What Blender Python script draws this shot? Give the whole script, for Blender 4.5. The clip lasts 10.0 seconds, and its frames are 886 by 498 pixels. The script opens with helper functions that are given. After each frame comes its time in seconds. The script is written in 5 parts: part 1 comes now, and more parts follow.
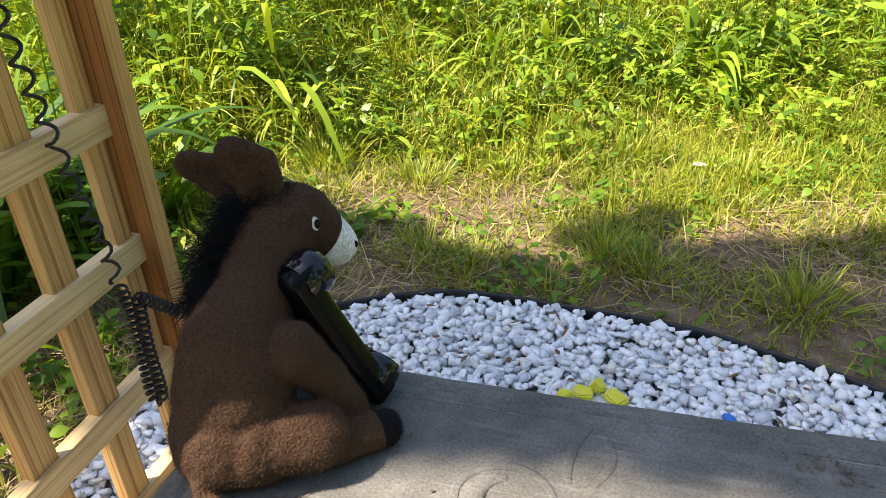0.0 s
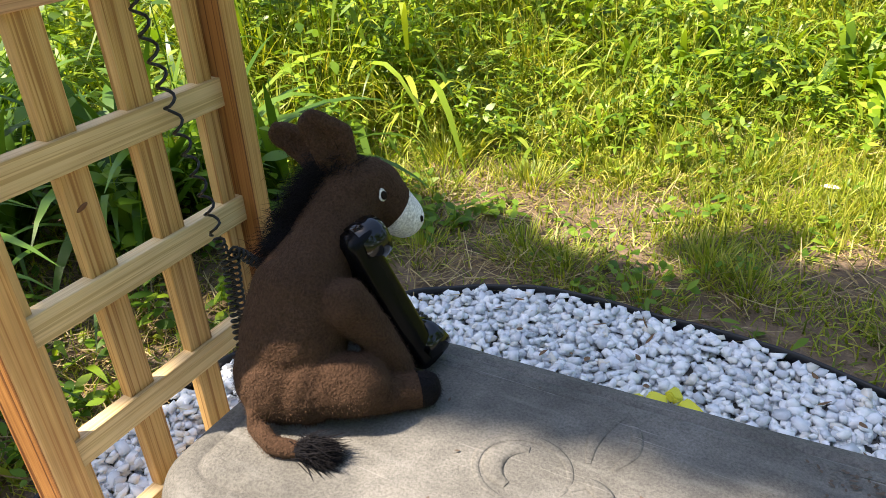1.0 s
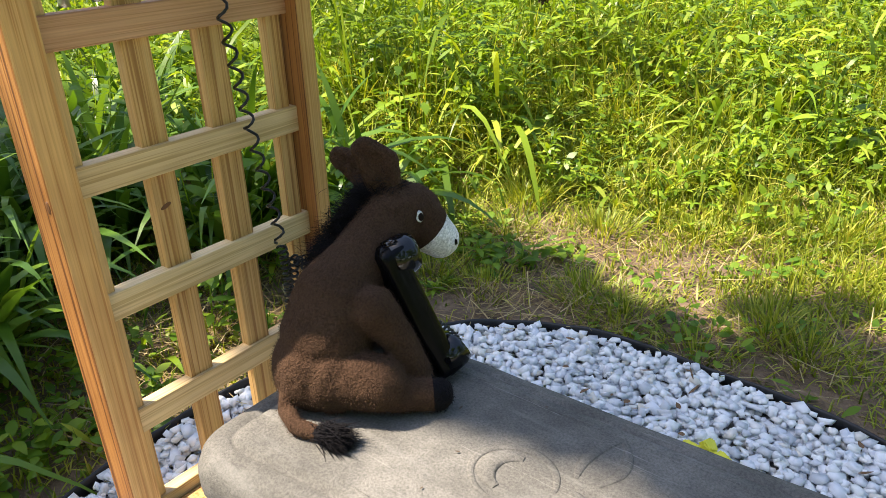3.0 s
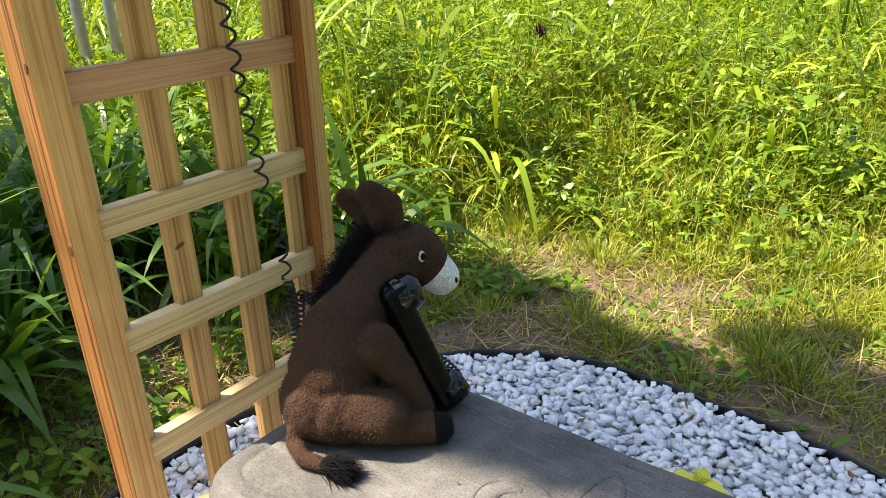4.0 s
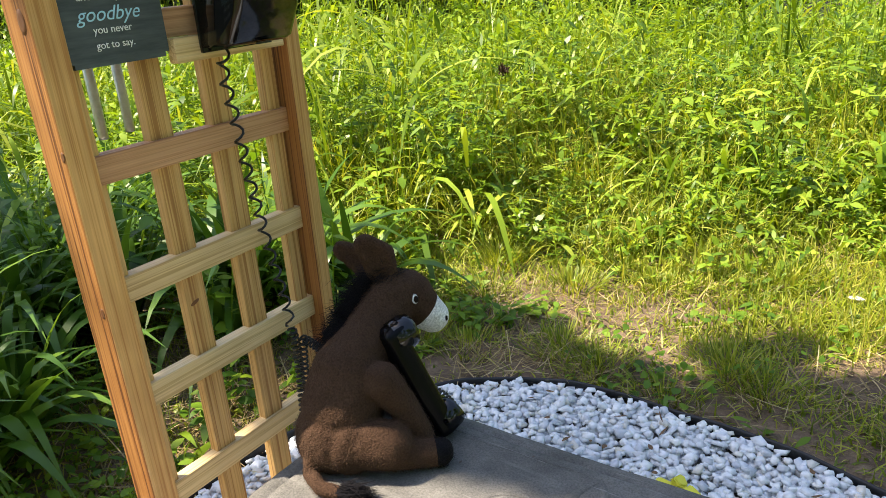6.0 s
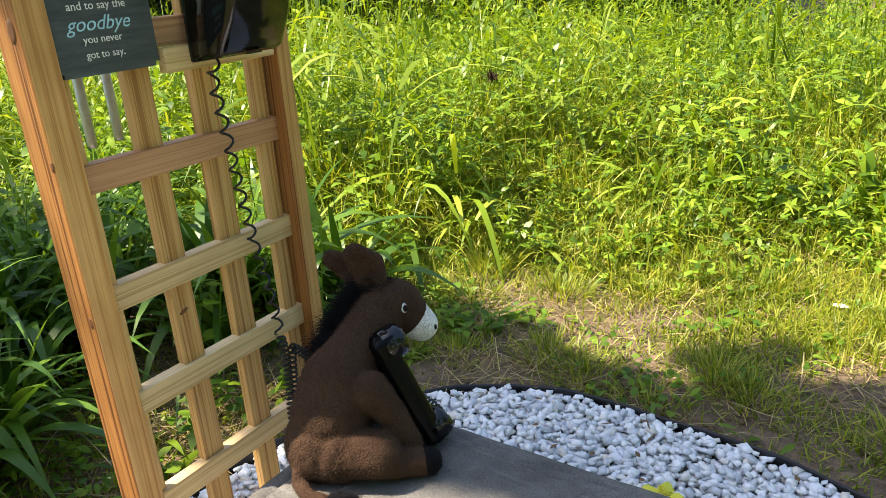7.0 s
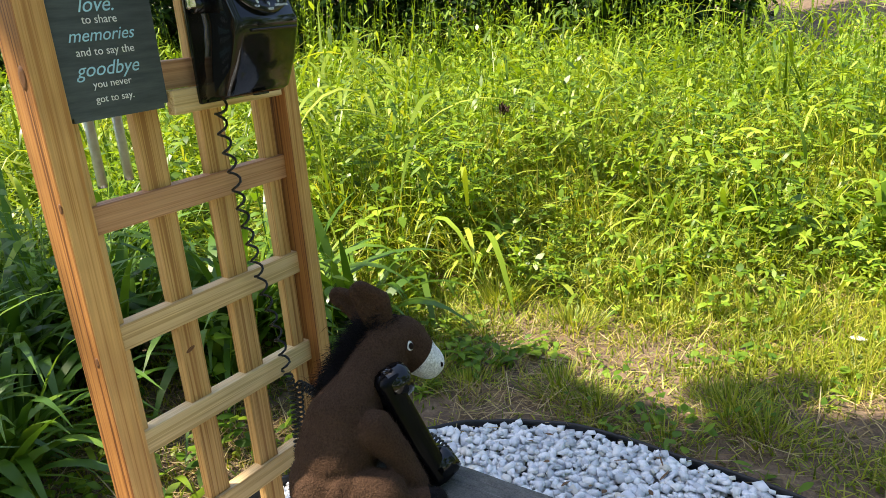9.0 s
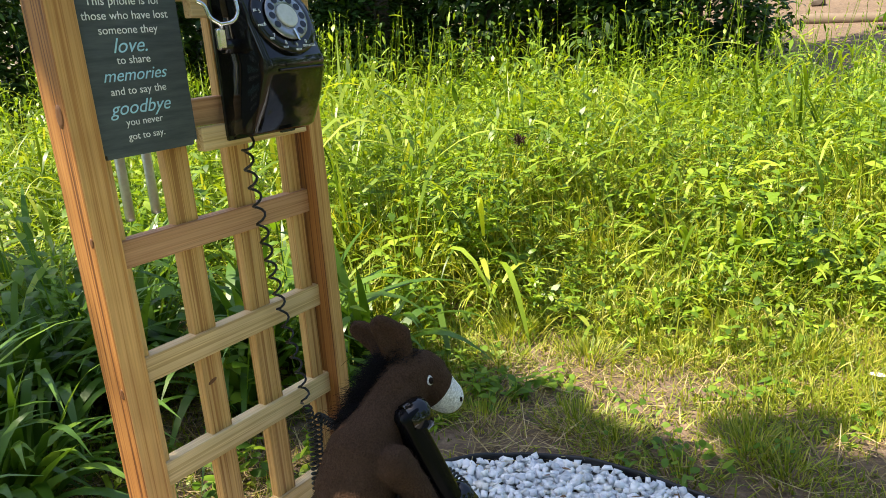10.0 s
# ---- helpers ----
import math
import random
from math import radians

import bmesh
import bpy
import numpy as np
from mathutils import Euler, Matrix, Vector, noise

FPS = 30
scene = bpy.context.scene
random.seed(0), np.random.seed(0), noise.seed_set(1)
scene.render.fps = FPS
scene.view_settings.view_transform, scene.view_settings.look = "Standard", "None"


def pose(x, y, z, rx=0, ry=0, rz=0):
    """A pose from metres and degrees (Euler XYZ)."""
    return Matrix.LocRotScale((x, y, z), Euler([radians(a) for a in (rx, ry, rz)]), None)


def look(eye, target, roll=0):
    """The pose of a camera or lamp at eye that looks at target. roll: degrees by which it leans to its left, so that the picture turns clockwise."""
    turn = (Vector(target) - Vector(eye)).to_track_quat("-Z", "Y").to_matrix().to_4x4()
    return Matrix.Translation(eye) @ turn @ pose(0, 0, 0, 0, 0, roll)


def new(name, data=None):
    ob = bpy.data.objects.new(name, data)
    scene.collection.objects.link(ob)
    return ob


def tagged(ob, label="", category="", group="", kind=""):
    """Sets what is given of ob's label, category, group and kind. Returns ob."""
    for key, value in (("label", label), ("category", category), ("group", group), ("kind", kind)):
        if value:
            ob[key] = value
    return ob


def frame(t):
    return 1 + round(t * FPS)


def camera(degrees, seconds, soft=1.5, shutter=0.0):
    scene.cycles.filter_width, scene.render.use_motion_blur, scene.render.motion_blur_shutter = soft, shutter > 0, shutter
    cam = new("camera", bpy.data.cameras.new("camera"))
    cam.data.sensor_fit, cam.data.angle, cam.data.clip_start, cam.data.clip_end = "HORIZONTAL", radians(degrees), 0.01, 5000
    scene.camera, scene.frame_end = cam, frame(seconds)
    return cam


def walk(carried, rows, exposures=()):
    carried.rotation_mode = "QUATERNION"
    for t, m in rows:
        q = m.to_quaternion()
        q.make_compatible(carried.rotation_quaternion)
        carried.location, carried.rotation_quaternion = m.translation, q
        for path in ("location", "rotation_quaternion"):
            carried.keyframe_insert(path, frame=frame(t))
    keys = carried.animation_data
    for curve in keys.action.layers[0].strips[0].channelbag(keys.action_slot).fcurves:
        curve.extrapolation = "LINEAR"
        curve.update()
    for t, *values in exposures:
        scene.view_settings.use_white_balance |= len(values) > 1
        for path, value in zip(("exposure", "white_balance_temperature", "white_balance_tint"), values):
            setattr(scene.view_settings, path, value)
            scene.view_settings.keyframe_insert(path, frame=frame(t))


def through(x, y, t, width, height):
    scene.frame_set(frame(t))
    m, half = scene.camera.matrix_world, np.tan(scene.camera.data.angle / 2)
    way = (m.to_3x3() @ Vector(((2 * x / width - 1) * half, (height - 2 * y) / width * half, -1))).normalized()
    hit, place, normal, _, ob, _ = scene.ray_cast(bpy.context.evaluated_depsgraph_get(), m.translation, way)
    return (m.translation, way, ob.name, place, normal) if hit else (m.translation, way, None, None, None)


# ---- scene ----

cam = camera(63.1, 10.0, soft=0.7)
walk(cam, [
    (0.0, pose(0.589, -0.301, 0.918, 58.92, 1.39, 16.49)),
    (0.5, pose(0.630, -0.298, 0.910, 59.17, 2.04, 22.66)),
    (1.0, pose(0.695, -0.321, 0.911, 59.93, 2.16, 28.74)),
    (1.5, pose(0.760, -0.338, 0.907, 61.07, 2.20, 33.70)),
    (2.0, pose(0.797, -0.343, 0.904, 62.12, 1.92, 36.75)),
    (2.5, pose(0.808, -0.345, 0.911, 62.96, 1.43, 38.07)),
    (4.0, pose(0.833, -0.373, 0.960, 65.65, 1.18, 38.16)),
    (4.5, pose(0.846, -0.402, 0.993, 66.57, 1.95, 37.67)),
    (5.0, pose(0.862, -0.434, 1.012, 67.14, 2.73, 36.79)),
    (5.5, pose(0.876, -0.458, 1.020, 67.56, 3.31, 35.69)),
    (7.0, pose(0.877, -0.466, 1.035, 68.16, 2.94, 34.08)),
    (7.5, pose(0.881, -0.458, 1.037, 68.59, 3.05, 34.11)),
    (8.0, pose(0.882, -0.453, 1.040, 69.13, 3.34, 34.32)),
    (8.5, pose(0.885, -0.451, 1.042, 69.76, 3.53, 34.67)),
    (9.0, pose(0.887, -0.453, 1.046, 70.50, 3.60, 35.16)),
    (9.5, pose(0.886, -0.459, 1.051, 71.44, 3.48, 35.72)),
    (10.0, pose(0.881, -0.465, 1.063, 72.66, 3.38, 36.26)),
], exposures=[(0.0, 1.44, 6900, 14), (10.0, 1.40, 6850, 12)])

# ---- light ----
SUN_EL = radians(57)
SUN_WAY = Vector((math.cos(SUN_EL) * 0.85, math.cos(SUN_EL) * 0.527, -math.sin(SUN_EL))).normalized()  # the way the light travels
world = bpy.data.worlds.new("sky")
scene.world = world
world.use_nodes = True
sky = world.node_tree.nodes.new("ShaderNodeTexSky")
sky.sky_type = "NISHITA"
sky.sun_disc = False
sky.sun_elevation = SUN_EL
sky.sun_rotation = math.atan2(-SUN_WAY.x, -SUN_WAY.y)
world.node_tree.links.new(sky.outputs[0], world.node_tree.nodes["Background"].inputs[0])
world.node_tree.nodes["Background"].inputs[1].default_value = 0.14
sun = new("sun", bpy.data.lights.new("sun", "SUN"))
sun.data.energy = 4.8
sun.data.angle = radians(0.55)
sun.data.color = (1.0, 0.92, 0.77)
sun.matrix_world = look(-SUN_WAY * 10, (0, 0, 0))

rng = np.random.default_rng(7)


# ---- materials ----
def material(name, rough=0.6, metal=0.0):
    m = bpy.data.materials.new(name)
    m.use_nodes = True
    nt = m.node_tree
    b = nt.nodes["Principled BSDF"]
    b.inputs["Roughness"].default_value = rough
    b.inputs["Metallic"].default_value = metal
    return m, nt, b


def node(nt, kind, **values):
    n = nt.nodes.new(kind)
    for k, v in values.items():
        n.inputs[k.replace("_", " ")].default_value = v
    return n


def ramp(nt, fac, stops):
    r = nt.nodes.new("ShaderNodeValToRGB")
    el = r.color_ramp.elements
    el[0].position, el[0].color = stops[0][0], (*stops[0][1], 1)
    el[1].position, el[1].color = stops[-1][0], (*stops[-1][1], 1)
    for p, c in stops[1:-1]:
        e = el.new(p)
        e.color = (*c, 1)
    nt.links.new(fac, r.inputs[0])
    return r.outputs[0]


def noise_tex(nt, vec, scale, detail=4.0, rough=0.55):
    n = node(nt, "ShaderNodeTexNoise", Scale=scale, Detail=detail, Roughness=rough)
    nt.links.new(vec, n.inputs["Vector"])
    return n.outputs[0]


def mapped(nt, scale=(1, 1, 1), source="Object", shift=False):
    tc = nt.nodes.new("ShaderNodeTexCoord")
    mp = nt.nodes.new("ShaderNodeMapping")
    mp.inputs["Scale"].default_value = scale
    nt.links.new(tc.outputs[source], mp.inputs["Vector"])
    if shift:
        oi = nt.nodes.new("ShaderNodeObjectInfo")
        mul = nt.nodes.new("ShaderNodeMath")
        mul.operation = "MULTIPLY"
        mul.inputs[1].default_value = 37.0
        nt.links.new(oi.outputs["Random"], mul.inputs[0])
        nt.links.new(mul.outputs[0], mp.inputs["Location"])
    return mp.outputs[0]


def mix(nt, fac, a, b, mode="MIX"):
    m = nt.nodes.new("ShaderNodeMix")
    m.data_type = "RGBA"
    m.blend_type = mode
    for sock, v in ((m.inputs[0], fac), (m.inputs[6], a), (m.inputs[7], b)):
        if isinstance(v, (int, float)):
            sock.default_value = v
        elif isinstance(v, tuple):
            sock.default_value = (*v, 1)
        else:
            nt.links.new(v, sock)
    return m.outputs[2]


def bump(nt, b, height, strength=0.3, distance=0.002):
    n = nt.nodes.new("ShaderNodeBump")
    n.inputs["Strength"].default_value = strength
    n.inputs["Distance"].default_value = distance
    nt.links.new(height, n.inputs["Height"])
    nt.links.new(n.outputs[0], b.inputs["Normal"])


def leaf_material(name, stops, through=0.4, rough=0.45):
    m, nt, b = material(name, rough)
    geo = nt.nodes.new("ShaderNodeNewGeometry")
    info = nt.nodes.new("ShaderNodeObjectInfo")
    add, fr = nt.nodes.new("ShaderNodeMath"), nt.nodes.new("ShaderNodeMath")
    fr.operation = "FRACT"
    nt.links.new(geo.outputs["Random Per Island"], add.inputs[0])
    nt.links.new(info.outputs["Random"], add.inputs[1])
    nt.links.new(add.outputs[0], fr.inputs[0])
    col = ramp(nt, fr.outputs[0], stops)
    big = noise_tex(nt, mapped(nt, source="Object"), 1.7, 2.0)
    col = mix(nt, 0.5, col, ramp(nt, big, [(0.3, (0.55, 0.62, 0.5)), (0.7, (1.25, 1.2, 1.1))]), "MULTIPLY")
    nt.links.new(col, b.inputs["Base Color"])
    b.inputs["Specular IOR Level"].default_value = 0.34
    tr = nt.nodes.new("ShaderNodeBsdfTranslucent")
    warm = mix(nt, 1.0, col, (1.5, 1.35, 0.55), "MULTIPLY")
    nt.links.new(warm, tr.inputs[0])
    ms = nt.nodes.new("ShaderNodeMixShader")
    ms.inputs[0].default_value = through
    nt.links.new(b.outputs[0], ms.inputs[1])
    nt.links.new(tr.outputs[0], ms.inputs[2])
    nt.links.new(ms.outputs[0], nt.nodes["Material Output"].inputs[0])
    return m


GRASS = leaf_material("grass_blades", [(0.0, (0.07, 0.14, 0.010)), (0.45, (0.19, 0.29, 0.018)), (0.8, (0.30, 0.39, 0.035)), (1.0, (0.40, 0.445, 0.065))], 0.36, 0.4)
LAWN = leaf_material("worn_lawn_blades", [(0.0, (0.10, 0.15, 0.014)), (0.4, (0.225, 0.29, 0.022)), (0.75, (0.355, 0.39, 0.042)), (1.0, (0.49, 0.45, 0.11))], 0.34, 0.45)
MEADOW = leaf_material("meadow_leaves", [(0.0, (0.06, 0.13, 0.010)), (0.5, (0.185, 0.305, 0.017)), (1.0, (0.36, 0.48, 0.05))], 0.36, 0.4)
BROAD = leaf_material("broad_leaves", [(0.0, (0.06, 0.14, 0.012)), (0.6, (0.14, 0.26, 0.018)), (1.0, (0.26, 0.38, 0.035))])
STRAP = leaf_material("strap_leaves", [(0.0, (0.05, 0.12, 0.014)), (0.6, (0.09, 0.19, 0.02)), (1.0, (0.16, 0.27, 0.035))], 0.3, 0.35)
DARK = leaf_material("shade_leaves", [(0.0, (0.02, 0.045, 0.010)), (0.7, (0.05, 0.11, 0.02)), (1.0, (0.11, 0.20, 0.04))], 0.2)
STRAW = leaf_material("dry_straw", [(0.0, (0.17, 0.11, 0.05)), (0.6, (0.34, 0.25, 0.12)), (1.0, (0.54, 0.44, 0.25))], 0.15, 0.7)
YELLOW_LEAF = leaf_material("yellow_leaf", [(0.0, (0.34, 0.38, 0.06)), (1.0, (0.46, 0.47, 0.12))], 0.4)


def soil_material():
    m, nt, b = material("soil", 0.95)
    v = mapped(nt)
    fine, mid, wide = noise_tex(nt, v, 160, 5), noise_tex(nt, v, 22, 5), noise_tex(nt, v, 2.6, 3)
    col = ramp(nt, mid, [(0.3, (0.075, 0.05, 0.033)), (0.55, (0.16, 0.11, 0.07)), (0.75, (0.26, 0.19, 0.12))])
    col = mix(nt, ramp(nt, wide, [(0.35, (0, 0, 0)), (0.80, (0.8, 0.8, 0.8))]), col, (0.21, 0.14, 0.09))
    col = mix(nt, 0.45, col, ramp(nt, fine, [(0.3, (0.35, 0.35, 0.35)), (0.7, (1.5, 1.45, 1.4))]), "MULTIPLY")
    far = nt.nodes.new("ShaderNodeVectorMath")  # turf closes over the soil away from the worn place
    far.operation = "LENGTH"
    nt.links.new(v, far.inputs[0])
    turf = ramp(nt, noise_tex(nt, v, 9, 6), [(0.3, (0.035, 0.055, 0.012)), (0.55, (0.085, 0.12, 0.022)), (0.75, (0.15, 0.16, 0.05))])
    rim = nt.nodes.new("ShaderNodeMapRange")
    rim.inputs[1].default_value, rim.inputs[2].default_value, rim.inputs[4].default_value = 1.9, 3.2, 0.92
    nt.links.new(far.outputs["Value"], rim.inputs[0])
    split = nt.nodes.new("ShaderNodeSeparateXYZ")  # the bank far behind is bare
    nt.links.new(v, split.inputs[0])
    bank = nt.nodes.new("ShaderNodeMapRange")
    bank.inputs[1].default_value, bank.inputs[2].default_value = 9.6, 8.8
    nt.links.new(split.outputs[1], bank.inputs[0])
    both = nt.nodes.new("ShaderNodeMath")
    both.operation = "MULTIPLY"
    nt.links.new(rim.outputs[0], both.inputs[0])
    nt.links.new(bank.outputs[0], both.inputs[1])
    col = mix(nt, both.outputs[0], col, turf)
    nt.links.new(col, b.inputs["Base Color"])
    bump(nt, b, fine, 0.7, 0.006)
    return m


SOIL = soil_material()


def wood_material(name, axis, tones, dark=0.5):
    """Softwood with its grain along one axis: growth bands, fine fibres and a few broad stains."""
    m, nt, b = material(name, 0.55)
    s = [210.0, 210.0, 210.0]
    s[axis] = 1.5
    v = mapped(nt, tuple(s), shift=True)
    band = node(nt, "ShaderNodeTexNoise", Scale=1.0, Detail=3.5, Roughness=0.62, Distortion=0.5)
    nt.links.new(v, band.inputs["Vector"])
    f = [420.0, 420.0, 420.0]
    f[axis] = 9.0
    fibre = noise_tex(nt, mapped(nt, tuple(f)), 1.0, 3)
    stain = noise_tex(nt, mapped(nt, shift=True), 7.0, 3)
    col = ramp(nt, band.outputs[0], [(0.40, tones[2]), (0.47, tones[1]), (0.545, tones[0])])
    col = mix(nt, 0.35, col, ramp(nt, fibre, [(0.3, (0.6, 0.55, 0.5)), (0.7, (1.3, 1.3, 1.3))]), "MULTIPLY")
    col = mix(nt, dark, col, ramp(nt, stain, [(0.35, (0.72, 0.62, 0.52)), (0.65, (1.15, 1.15, 1.15))]), "MULTIPLY")
    oi = nt.nodes.new("ShaderNodeObjectInfo")
    col = mix(nt, 0.6, col, ramp(nt, oi.outputs["Random"], [(0.0, (0.86, 0.76, 0.66)), (1.0, (1.12, 1.12, 1.1))]), "MULTIPLY")
    nt.links.new(col, b.inputs["Base Color"])
    bump(nt, b, fibre, 0.25, 0.001)
    return m


POST_WOOD = wood_material("cedar_post", 2, [(0.627, 0.376, 0.142), (0.57, 0.325, 0.11), (0.46, 0.225, 0.065)])
SLAT_WOOD = wood_material("cedar_slat", 2, [(0.650, 0.422, 0.171), (0.570, 0.342, 0.120), (0.376, 0.188, 0.057)], 0.3)
# streaked heartwood, darkened to also paint the shade on the right post's side
HEART_SHADE_WOOD = wood_material("cedar_heartwood_and_shade", 2, [(0.42, 0.20, 0.060), (0.34, 0.145, 0.04), (0.14, 0.05, 0.014)])
RAIL_WOOD = wood_material("pine_rail", 1, [(0.752, 0.581, 0.319), (0.707, 0.524, 0.274), (0.570, 0.399, 0.182)], 0.25)
RED_RAIL_WOOD = wood_material("red_pine_rail", 1, [(0.616, 0.365, 0.205), (0.547, 0.308, 0.160), (0.433, 0.217, 0.103)], 0.25)


def concrete_material():
    m, nt, b = material("cast_concrete", 0.85)
    v = mapped(nt)
    fine, mid, wide = noise_tex(nt, v, 330, 5, 0.7), noise_tex(nt, v, 45, 6, 0.7), noise_tex(nt, v, 7, 5)
    col = ramp(nt, wide, [(0.3, (0.095, 0.090, 0.081)), (0.5, (0.146, 0.138, 0.125)), (0.72, (0.212, 0.201, 0.183))])
    col = mix(nt, 0.5, col, ramp(nt, mid, [(0.3, (0.55, 0.55, 0.55)), (0.7, (1.35, 1.34, 1.32))]), "MULTIPLY")
    col = mix(nt, 0.5, col, ramp(nt, fine, [(0.34, (0.22, 0.22, 0.22)), (0.60, (1.3, 1.3, 1.3))]), "MULTIPLY")
    broad = noise_tex(nt, mapped(nt, (5, 38, 5)), 1.0, 4)
    col = mix(nt, ramp(nt, broad, [(0.56, (0, 0, 0)), (0.72, (0.3, 0.3, 0.3))]), col, (0.32, 0.31, 0.29))
    scratch = noise_tex(nt, mapped(nt, (6, 260, 6)), 1.0, 2)
    col = mix(nt, ramp(nt, scratch, [(0.66, (0, 0, 0)), (0.74, (0.45, 0.45, 0.45))]), col, (0.36, 0.345, 0.32))
    nt.links.new(col, b.inputs["Base Color"])
    bump(nt, b, mix(nt, 0.5, fine, mid), 0.9, 0.003)
    return m


CONCRETE = concrete_material()


def stone_material(name, stops, rough=0.6):
    m, nt, b = material(name, rough)
    oi = nt.nodes.new("ShaderNodeObjectInfo")
    geo = nt.nodes.new("ShaderNodeNewGeometry")
    add = nt.nodes.new("ShaderNodeMath")
    add.operation = "ADD"
    nt.links.new(oi.outputs["Random"], add.inputs[0])
    nt.links.new(geo.outputs["Random Per Island"], add.inputs[1])
    fr = nt.nodes.new("ShaderNodeMath")
    fr.operation = "FRACT"
    nt.links.new(add.outputs[0], fr.inputs[0])
    col = ramp(nt, fr.outputs[0], stops)
    v = mapped(nt)
    vein, grain = noise_tex(nt, v, 60, 6, 0.7), noise_tex(nt, v, 500, 3)
    col = mix(nt, 0.4, col, ramp(nt, vein, [(0.35, (0.80, 0.81, 0.84)), (0.6, (1.06, 1.06, 1.05))]), "MULTIPLY")
    nt.links.new(col, b.inputs["Base Color"])
    bump(nt, b, mix(nt, 0.5, vein, grain), 0.4, 0.002)
    return m


MARBLE = stone_material("white_marble_chip", [(0.0, (0.55, 0.57, 0.60)), (0.25, (0.74, 0.76, 0.79)), (0.6, (0.84, 0.85, 0.86)), (0.9, (0.90, 0.90, 0.88)), (1.0, (0.74, 0.68, 0.58))])
YELLOW_STONE = stone_material("yellow_painted_stone", [(0.0, (0.70, 0.66, 0.03)), (1.0, (0.78, 0.72, 0.06))], 0.5)
BLUE_STONE = stone_material("blue_painted_stone", [(0.0, (0.02, 0.16, 0.55)), (1.0, (0.03, 0.22, 0.62))], 0.5)


def plain(name, colour, rough=0.5, metal=0.0, grain=120.0, coat=0.0):
    m, nt, b = material(name, rough, metal)
    n = noise_tex(nt, mapped(nt), grain, 4)
    col = mix(nt, 0.5, colour, ramp(nt, n, [(0.3, (0.75, 0.75, 0.75)), (0.7, (1.2, 1.2, 1.2))]), "MULTIPLY")
    nt.links.new(col, b.inputs["Base Color"])
    rr = nt.nodes.new("ShaderNodeMapRange")
    rr.inputs[3].default_value, rr.inputs[4].default_value = rough * 0.8, min(1.0, rough * 1.25)
    nt.links.new(n, rr.inputs[0])
    nt.links.new(rr.outputs[0], b.inputs["Roughness"])
    b.inputs["Coat Weight"].default_value = coat
    return m


HANDSET_BLACK = plain("black_handset_plastic", (0.004, 0.004, 0.005), 0.2, 0.0, 30.0)
HANDSET_BLACK.node_tree.nodes["Principled BSDF"].inputs["Specular IOR Level"].default_value = 0.12
BAKELITE = plain("black_gloss_plastic", (0.006, 0.006, 0.007), 0.09, 0.0, 30.0)
CORD_BLACK = plain("black_cord", (0.010, 0.010, 0.011), 0.35)
CHROME = plain("chrome", (0.75, 0.75, 0.77), 0.12, 1.0)
STEEL_TUBE = plain("brushed_aluminium", (0.55, 0.56, 0.56), 0.35, 1.0)
EDGE_PLASTIC = plain("black_edging_plastic", (0.012, 0.012, 0.013), 0.5)
SLATE = plain("slate_grey_board", (0.068, 0.086, 0.088), 0.75, 0.0, 14.0)


def brushed(mat):
    """Level brush marks and chalky smears over a painted board."""
    nt = mat.node_tree
    b = nt.nodes["Principled BSDF"]
    old = b.inputs["Base Color"].links[0].from_socket
    marks = noise_tex(nt, mapped(nt, (6, 14, 110)), 1.0, 5, 0.65)
    col = mix(nt, 0.7, old, ramp(nt, marks, [(0.35, (0.62, 0.64, 0.66)), (0.65, (1.4, 1.36, 1.34))]), "MULTIPLY")
    nt.links.new(col, b.inputs["Base Color"])
    bump(nt, b, marks, 0.3, 0.001)


brushed(SLATE)
WHITE_PAINT = plain("white_lettering", (0.88, 0.90, 0.88), 0.7)
BLUE_PAINT = plain("pale_blue_lettering", (0.42, 0.72, 0.84), 0.7)
CLEAR_RING = plain("grey_finger_wheel", (0.30, 0.31, 0.33), 0.2, 0.6)
DIAL_CARD = plain("dial_card", (0.62, 0.63, 0.60), 0.5)


def plush(name, colour, lift, pile=0.9):
    m, nt, b = material(name, 0.95)
    v = mapped(nt)
    curl, wide = noise_tex(nt, v, 360, 3), noise_tex(nt, v, 28, 4)
    col = mix(nt, 0.7, colour, ramp(nt, curl, [(0.3, (0.55, 0.55, 0.55)), (0.7, (1.5, 1.5, 1.5))]), "MULTIPLY")
    col = mix(nt, 0.4, col, ramp(nt, wide, [(0.35, (0.75, 0.73, 0.72)), (0.65, (1.2, 1.2, 1.2))]), "MULTIPLY")
    nt.links.new(col, b.inputs["Base Color"])
    b.inputs["Sheen Weight"].default_value = lift
    b.inputs["Sheen Roughness"].default_value = 0.5
    b.inputs["Sheen Tint"].default_value = (0.55, 0.36, 0.26, 1)
    b.inputs["Specular IOR Level"].default_value = 0.1
    bump(nt, b, curl, pile, 0.004)
    return m


FUR_BROWN = plush("brown_plush", (0.066, 0.037, 0.023), 0.08)
FUR_BLACK = plush("black_plush", (0.008, 0.008, 0.010), 0.05)
FUR_WHITE = plush("white_plush", (0.74, 0.73, 0.71), 0.1, 0.15)
EYE_GLOSS = plain("dark_brown_bead", (0.014, 0.008, 0.006), 0.5)


EYE_GLOSS.node_tree.nodes["Principled BSDF"].inputs["Specular IOR Level"].default_value = 0.12


